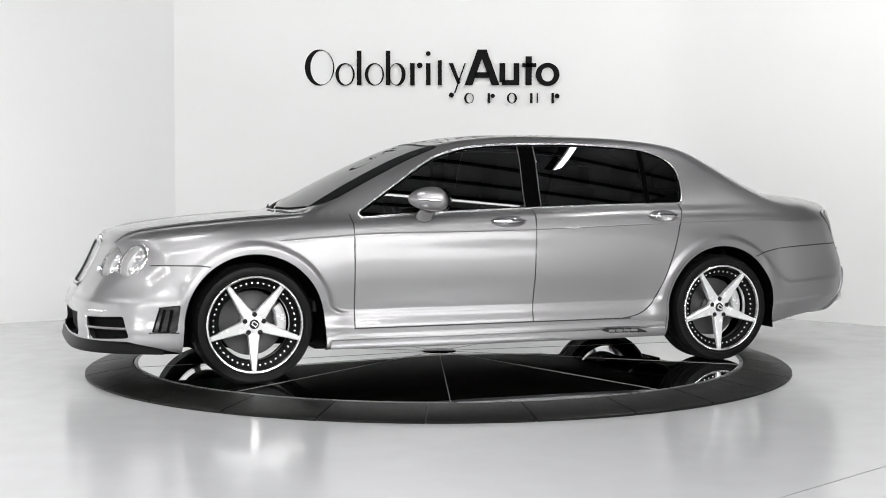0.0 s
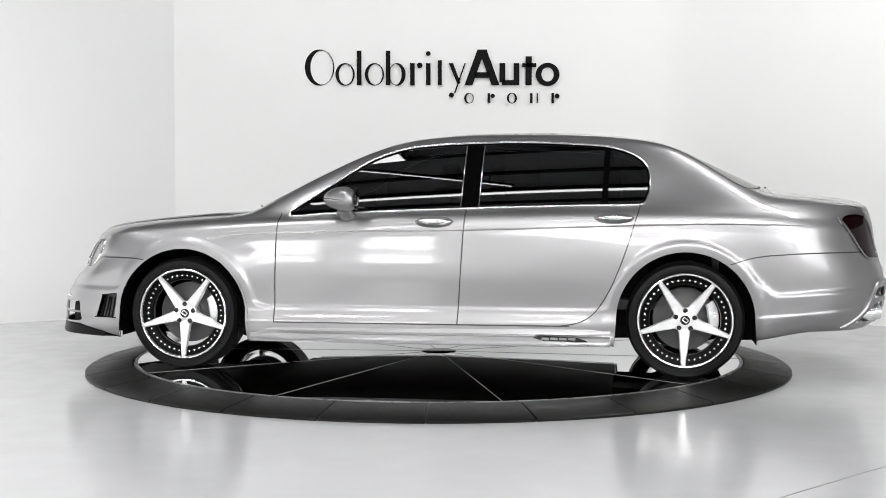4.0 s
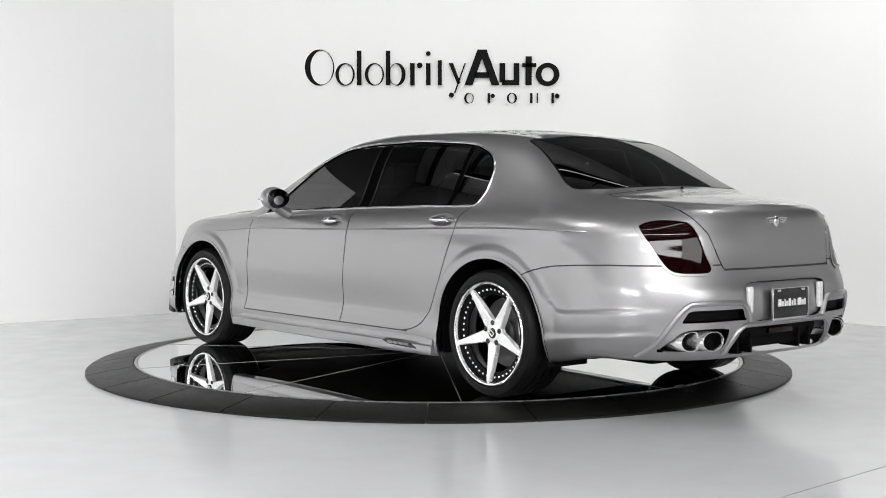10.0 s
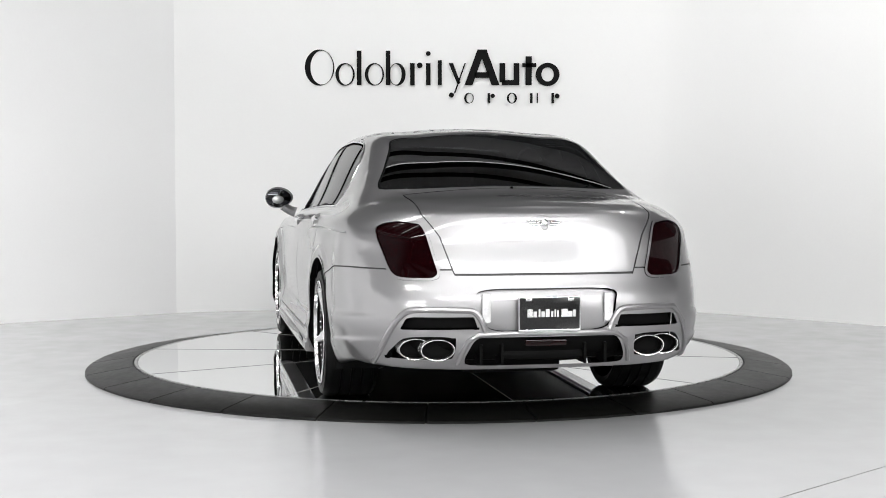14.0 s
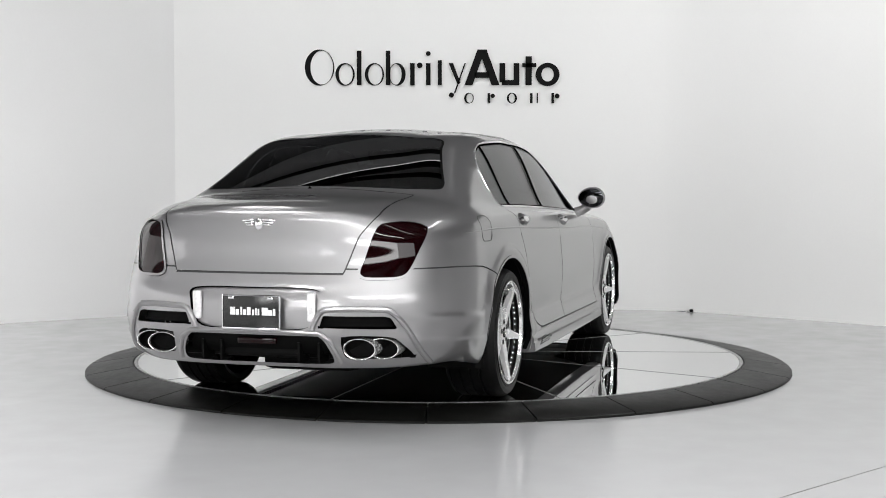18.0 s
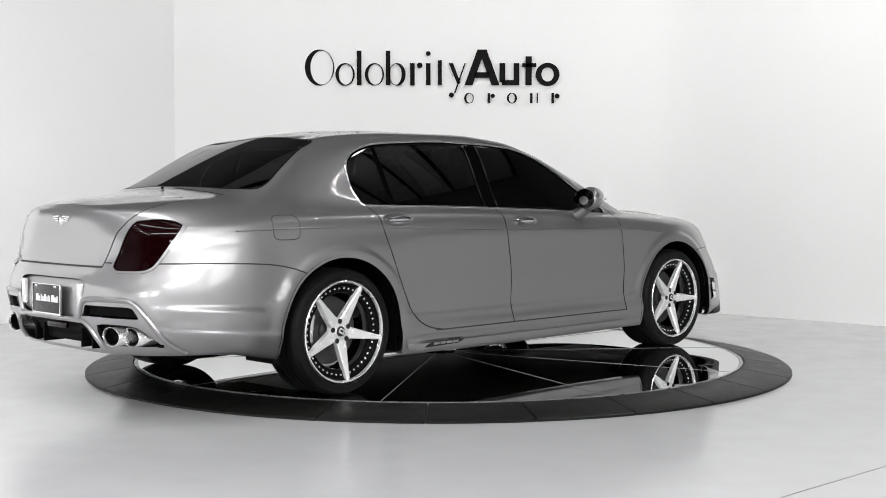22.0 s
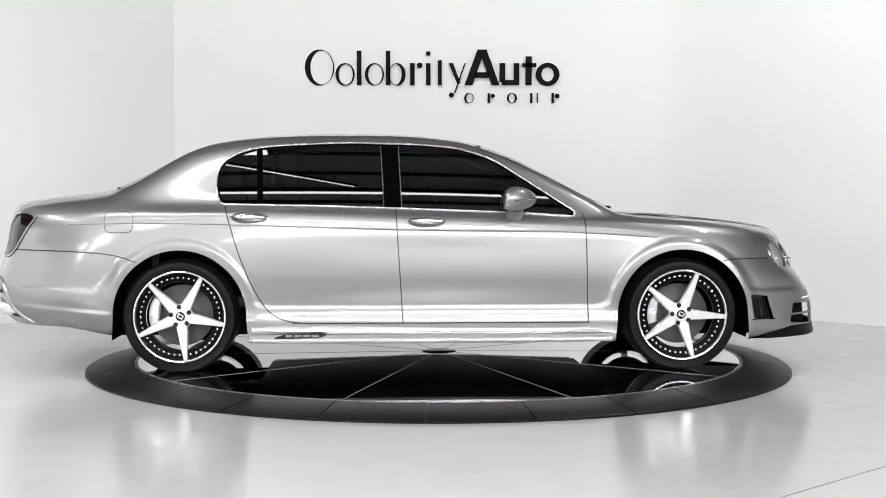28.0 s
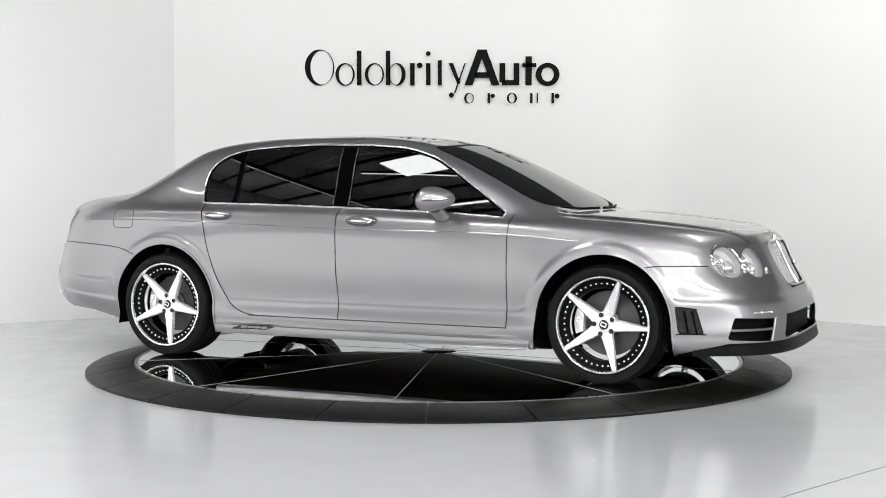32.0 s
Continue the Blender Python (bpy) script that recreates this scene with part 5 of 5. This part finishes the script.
line = [tuple(q) for q in spline2(line, 5)]
both_sides("character_line", tube_bm([(x, flank_y(x, z) - 0.0015, z) for x, z in line], 0.0055, 6), PAINT, car)
# fuel flap on the right flank
cx, cz = -1.897, 0.917
out = [(cx + 0.085 * math.copysign(abs(math.cos(a)) ** 0.45, math.cos(a)), cz + 0.064 * math.copysign(abs(math.sin(a)) ** 0.45, math.sin(a))) for a in np.linspace(0, 2 * math.pi, 33)[:-1]]
part("fuel_flap", tube_bm([(x, -flank_y(x, z) - 0.0002, z) for x, z in out], 0.0022, 5, True), GAP, car, "fuel flap outline")

# ---------------------------------------------------------------- tail
for s in (1, -1):
    for y, dx in ((0.507, 0.0), (0.600, 0.018)):
        x = end_x(y, 0.379, False) + 0.036 + dx
        bm = lathe_bm([(0.0735, 0.10), (0.0735, -0.012), (0.0760, -0.019), (0.0795, -0.0195), (0.0815, -0.013), (0.0805, 0.10)], 40)
        tip = part("exhaust_tip", bm, LIP_METAL, car, "oval chrome exhaust tip", m=Matrix.Translation((x - 0.02, s * y, 0.379)) @ Matrix.Rotation(radians(90), 4, "Y") @ Matrix.Diagonal((0.60, 1.0, 1.0, 1)))
        part("bore", lathe_bm([(0.0001, 0.03), (0.0728, 0.03), (0.0732, -0.008)], 36), BLACK, tip, "dark exhaust bore")
    ridge = [(0.298, 0.468), (0.315, 0.515), (0.345, 0.555), (0.40, 0.565), (0.60, 0.565), (0.655, 0.550), (0.70, 0.495), (0.735, 0.42), (0.76, 0.34), (0.768, 0.30)]
    ridge = [tuple(q) for q in spline2(ridge, 4)]
    part("bumper_ridge", tube_bm([(end_x(y, z, False) - 0.002, s * y, z) for y, z in ridge], 0.014, 8), PAINT, car, "raised silver bumper ridge")
    part("lower_ridge", tube_bm([(end_x(y, z, False) - 0.002, s * y, z) for y, z in ((0.0, 0.455), (0.2, 0.455), (0.33, 0.450), (0.375, 0.42), (0.400, 0.36), (0.412, 0.31))], 0.012, 8), PAINT, car)
    part("plate_lamp", box_bm(0.02, 0.042, 0.135, (end_x(0.29, 0.57, False) + 0.008, s * 0.292, 0.572), 0.009), LENS_WHITE, car, "clear ribbed reversing lamp")
px = end_x(0, 0.56, False)
plate = part("number_plate", box_bm(0.006, 0.285, 0.146, (px - 0.012, 0.0, 0.546), 0.002), BLACK_GLOSS, car, "black dealer plate with white lettering bars")
bm = bmesh.new()
for sy, sz, oy, oz in ((0.293, 0.006, 0, 0.076), (0.293, 0.012, 0, -0.078), (0.006, 0.156, 0.145, 0), (0.006, 0.156, -0.145, 0)):
    box_bm(0.012, sy, sz, (px - 0.013, oy, 0.546 + oz), 0.003, bm)
for oy in (-0.1, 0.1):
    box_bm(0.008, 0.03, 0.012, (px - 0.016, oy, 0.611), 0.003, bm)
part("plate_frame", bm, CHROME, plate, "chrome plate frame")
bm = bmesh.new()
for y, w, h in ((0.105, 0.024, 0.036), (0.078, 0.016, 0.026), (0.055, 0.008, 0.036), (0.036, 0.016, 0.026), (0.012, 0.018, 0.036), (-0.012, 0.010, 0.026), (-0.028, 0.007, 0.034), (-0.042, 0.008, 0.030), (-0.078, 0.03, 0.036), (-0.108, 0.02, 0.026), (-0.13, 0.012, 0.032)):
    box_bm(0.003, w, h, (px - 0.0165, y * 0.9 - 0.001, 0.546 + (h - 0.03) * 0.5), 0.0, bm)
part("plate_bars", bm, SATIN, plate, "white bars")
bm = bmesh.new()
for s in (1, -1):
    for k in range(3):
        box_bm(0.006, 0.062 - 0.012 * k, 0.008, (end_x(0.05, 0.95, False) - 0.004, s * (0.052 - 0.004 * k), 0.972 - 0.011 * k), 0.002, bm, Matrix.Rotation(radians(s * -6), 4, "X"))
bmesh.ops.create_uvsphere(bm, u_segments=16, v_segments=8, radius=0.026, matrix=Matrix.Translation((end_x(0, 0.95, False) - 0.002, 0, 0.952)) @ Matrix.Diagonal((0.35, 0.8, 1.1, 1)))
part("boot_emblem", bm, CHROME, car, "chrome winged emblem")
bm = box_bm(0.05, 0.40, 0.05, (end_x(0, 0.36, False) + 0.09, 0, 0.345), 0.02)
diffuser = part("diffuser", bm, BLACK, car, "black rear diffuser")
for y in (-0.30, -0.20, 0.20, 0.30):
    part("fin", box_bm(0.12, 0.014, 0.10, (end_x(y, 0.36, False) + 0.10, y, 0.35), 0.004), BLACK, diffuser)
part("fog_lamp", box_bm(0.02, 0.20, 0.030, (end_x(0, 0.40, False) + 0.035, 0, 0.405), 0.008), TAIL, car, "dark red rear fog lamp")

part("aerial", lathe_bm([(0.009, 0), (0.007, 0.008), (0.0001, 0.012)], 12), BLACK, car, m=Matrix.Translation((-2.07, 0, top_z(-2.07, 0) + 0.002)))

# ---------------------------------------------------------------- wall sign
sign = empty("wall_sign", Matrix.Translation((0, 3.705, 0)))
tagged(sign, "large dark lettering shapes fixed on the white wall", "sign")
PX = 0.005438
SX, SZ = 540, 150


def sign_part(shape):
    """Shapes are drawn in sign units: 1 unit = PX metres."""
    turn = Matrix(((PX, 0, 0, -1.287 - SX * PX), (0, 0, -1, 0), (0, -0.0054, 0, 2.117 + SZ * 0.0054), (0, 0, 0, 1)))
    part("sign_shape", prism_bm(shape, 0.012, m=turn), SIGN, sign, smooth=False)


def sign_ring(cx, cy, rx, ry, left, right, thin):
    """An oval ring whose sides are thicker than its top and foot."""
    turn = Matrix(((PX, 0, 0, -1.287 - SX * PX), (0, 0, -1, 0), (0, -0.0054, 0, 2.117 + SZ * 0.0054), (0, 0, 0, 1)))
    bm, n = bmesh.new(), 36
    ix, irx, iry = cx + (left - right) / 2, rx - (left + right) / 2, ry - thin
    rows = []
    for k in range(n):
        a = 2 * math.pi * k / n
        o = (cx + rx * math.cos(a), cy + ry * math.sin(a))
        i = (ix + irx * math.cos(a), cy + iry * math.sin(a))
        rows.append([bm.verts.new(turn @ Vector((p[0], p[1], d))) for p, d in ((o, 0), (o, 0.012), (i, 0.012), (i, 0))])
    for a, b in zip(rows, rows[1:] + rows[:1]):
        for j in range(4):
            bm.faces.new((a[j], b[j], b[(j + 1) % 4], a[(j + 1) % 4]))
    part("sign_shape", bm, SIGN, sign, smooth=False)


def bar(x0, x1, y0, y1):
    sign_part([(x0, y0), (x1, y0), (x1, y1), (x0, y1)])


def dot(cx, cy, r):
    sign_part([(cx + r * math.cos(a), cy + r * math.sin(a)) for a in np.linspace(0, 2 * math.pi, 17)[:-1]])


sign_ring(566, 120, 26, 32, 10, 2, 2)
sign_ring(611, 132, 17, 20, 6, 3, 1.8)
bar(632, 640, 90, 151)
sign_ring(663, 132, 17, 20, 6, 3, 1.8)
bar(683, 691, 90, 151)
sign_ring(703, 132, 15, 20, 2, 7, 1.8)
bar(726, 734, 112, 151)
dot(743, 116, 5)
bar(754, 762, 112, 151)
dot(758, 95, 4.2)
bar(775, 782, 107, 151)
sign_part([(794, 112), (802, 112), (815, 147), (810, 150)])
sign_part([(822, 112), (824.5, 112), (806, 165), (803, 166)])
dot(799, 168.5, 4.5)
sign_part([(822, 151), (845, 88), (861, 88), (884, 151), (870, 151), (853, 104), (836, 151)])
bar(840, 866, 128, 138)
bar(884, 894, 112, 146)
bar(909, 919, 112, 151)
bar(888, 909, 142, 151)
bar(930, 941, 100, 151)
bar(924, 949, 112, 119)
sign_ring(969, 132, 21, 20.5, 10, 10, 8)
sign_ring(830, 174, 8.5, 9.5, 4, 1.6, 1.2)
bar(863, 867.5, 165, 183)
dot(872, 170, 4)
sign_ring(906, 174, 9, 9.5, 3.6, 3.6, 1.2)
bar(938, 942.5, 165, 183)
bar(950, 952, 165, 183)
bar(976, 980.5, 165, 183)
dot(986, 170, 4.2)

# ---------------------------------------------------------------- small things on the floor
joint = part("floor_joint", box_bm(7.6, 0.004, 0.002, (0, 0, 0)), SEAM, m=Matrix.Translation((3.7, -1.62, FLOOR_Z + 0.001)) @ Matrix.Rotation(math.atan2(0.519, 0.558), 4, "Z"))
tagged(joint, "thin grey joint in the glossy floor", "floor joint", kind="structure")
socket = part("wall_socket", box_bm(0.032, 0.018, 0.028, (0, 0, 0.014), 0.004), BLACK, m=Matrix.Translation((2.40, 3.455, FLOOR_Z)) @ Matrix.Rotation(radians(-30), 4, "Z"))
tagged(socket, "small dark socket at the foot of the white wall", "socket")
part("cable", tube_bm([(-0.02, 0, 0.01), (-0.08, -0.01, 0.006), (-0.14, 0.01, 0.004)], 0.003, 6), BLACK, socket)

# ---------------------------------------------------------------- hall overhead and behind the camera
for lx, ly, lw, lh, power, turn in FIXTURES:
    light = empty("ceiling_light", pose(lx, ly, CEIL - 0.44, 0, 0, turn))
    tagged(light, "white light panel hung below the ceiling" if lh > 0.5 else "long narrow ceiling light strip", "ceiling light", group="ceiling lights")
    for x in (-lw * 0.4, lw * 0.4):
        part("hanger", box_bm(0.02, 0.02, 0.34, (x, 0, 0.275)), BLACK, light)
    part("housing", box_bm(lw + 0.06, lh + 0.06, 0.10, (0, 0, 0.06), 0.01), BLACK, light)
    part("diffuser", box_bm(lw, lh, 0.02, (0, 0, 0.0)), LAMP_GLOW, light, "white diffuser")
for k in range(14):
    tagged(part("roof_beam", box_bm(14.8, 0.09, 0.14, (0, -11.2 + 1.02 * k, CEIL - 0.07)), BLACK), "dark steel roof beam", "beam", group="roof beams")
for at, sw, sh, power in SOFTBOXES:
    box = empty("soft_box", look(at, (0, 0.6, 1.2)))
    tagged(box, "white studio soft box on a black stand", "studio light", group="soft boxes")
    part("diffuser", box_bm(sw, sh, 0.02, (0, 0, 0.03)), LAMP_GLOW, box, "white diffuser")
    # added bar that splits the small boxes' reflection into two rows
    if sw < 1.5:
        part("cross_bar", box_bm(sw + 0.04, 0.16, 0.02, (0, 0, -0.06)), BLACK, box)
    part("shell", box_bm(sw + 0.08, sh + 0.08, 0.25, (0, 0, 0.18), 0.03), BLACK, box)
    foot = box.matrix_basis.inverted()
    for dx in (-0.5, 0.5):
        a, b = foot @ Vector((at[0] + dx, at[1] - 0.3, at[2])), foot @ Vector((at[0] + 1.6 * dx, at[1] - 0.4, FLOOR_Z))
        part("stand_leg", tube_bm([a, b], 0.03, 8), BLACK, box)
for at, length, power in ADDED_WASHERS:
    washer = empty("added_wall_washer", at)
    tagged(washer, "long black ceiling light facing a wall", "ceiling light", group="ceiling lights")
    part("housing", box_bm(length + 0.1, 0.33, 0.12, (0, 0, 0.10), 0.02), BLACK, washer)
    part("diffuser", box_bm(length, 0.25, 0.02, (0, 0, 0.02)), LAMP_GLOW, washer, "white diffuser")
    for x in (-0.4 * length, 0.4 * length):
        foot = at @ Vector((x, 0, 0.1))
        part("hanger", tube_bm([(x, 0, 0.1), at.inverted() @ Vector((foot.x, foot.y, CEIL))], 0.012, 6), BLACK, washer)


def motions():
    """The deck turns steadily and carries the car."""
    ox, oy = -0.077, 0.038
    deck_rows, car_rows = [], []
    for k in range(33):
        a = 199.47 - 7.026 * k - 0.086 * math.sin(math.pi * k / 32)
        c, s = math.cos(radians(a)), math.sin(radians(a))
        deck_rows.append((k, pose(0, 0, 0, 0, 0, a)))
        car_rows.append((k, pose(c * ox - s * oy, s * ox + c * oy, 0, 0, 0, a)))
    walk(disc, deck_rows)
    walk(car, car_rows)


motions()
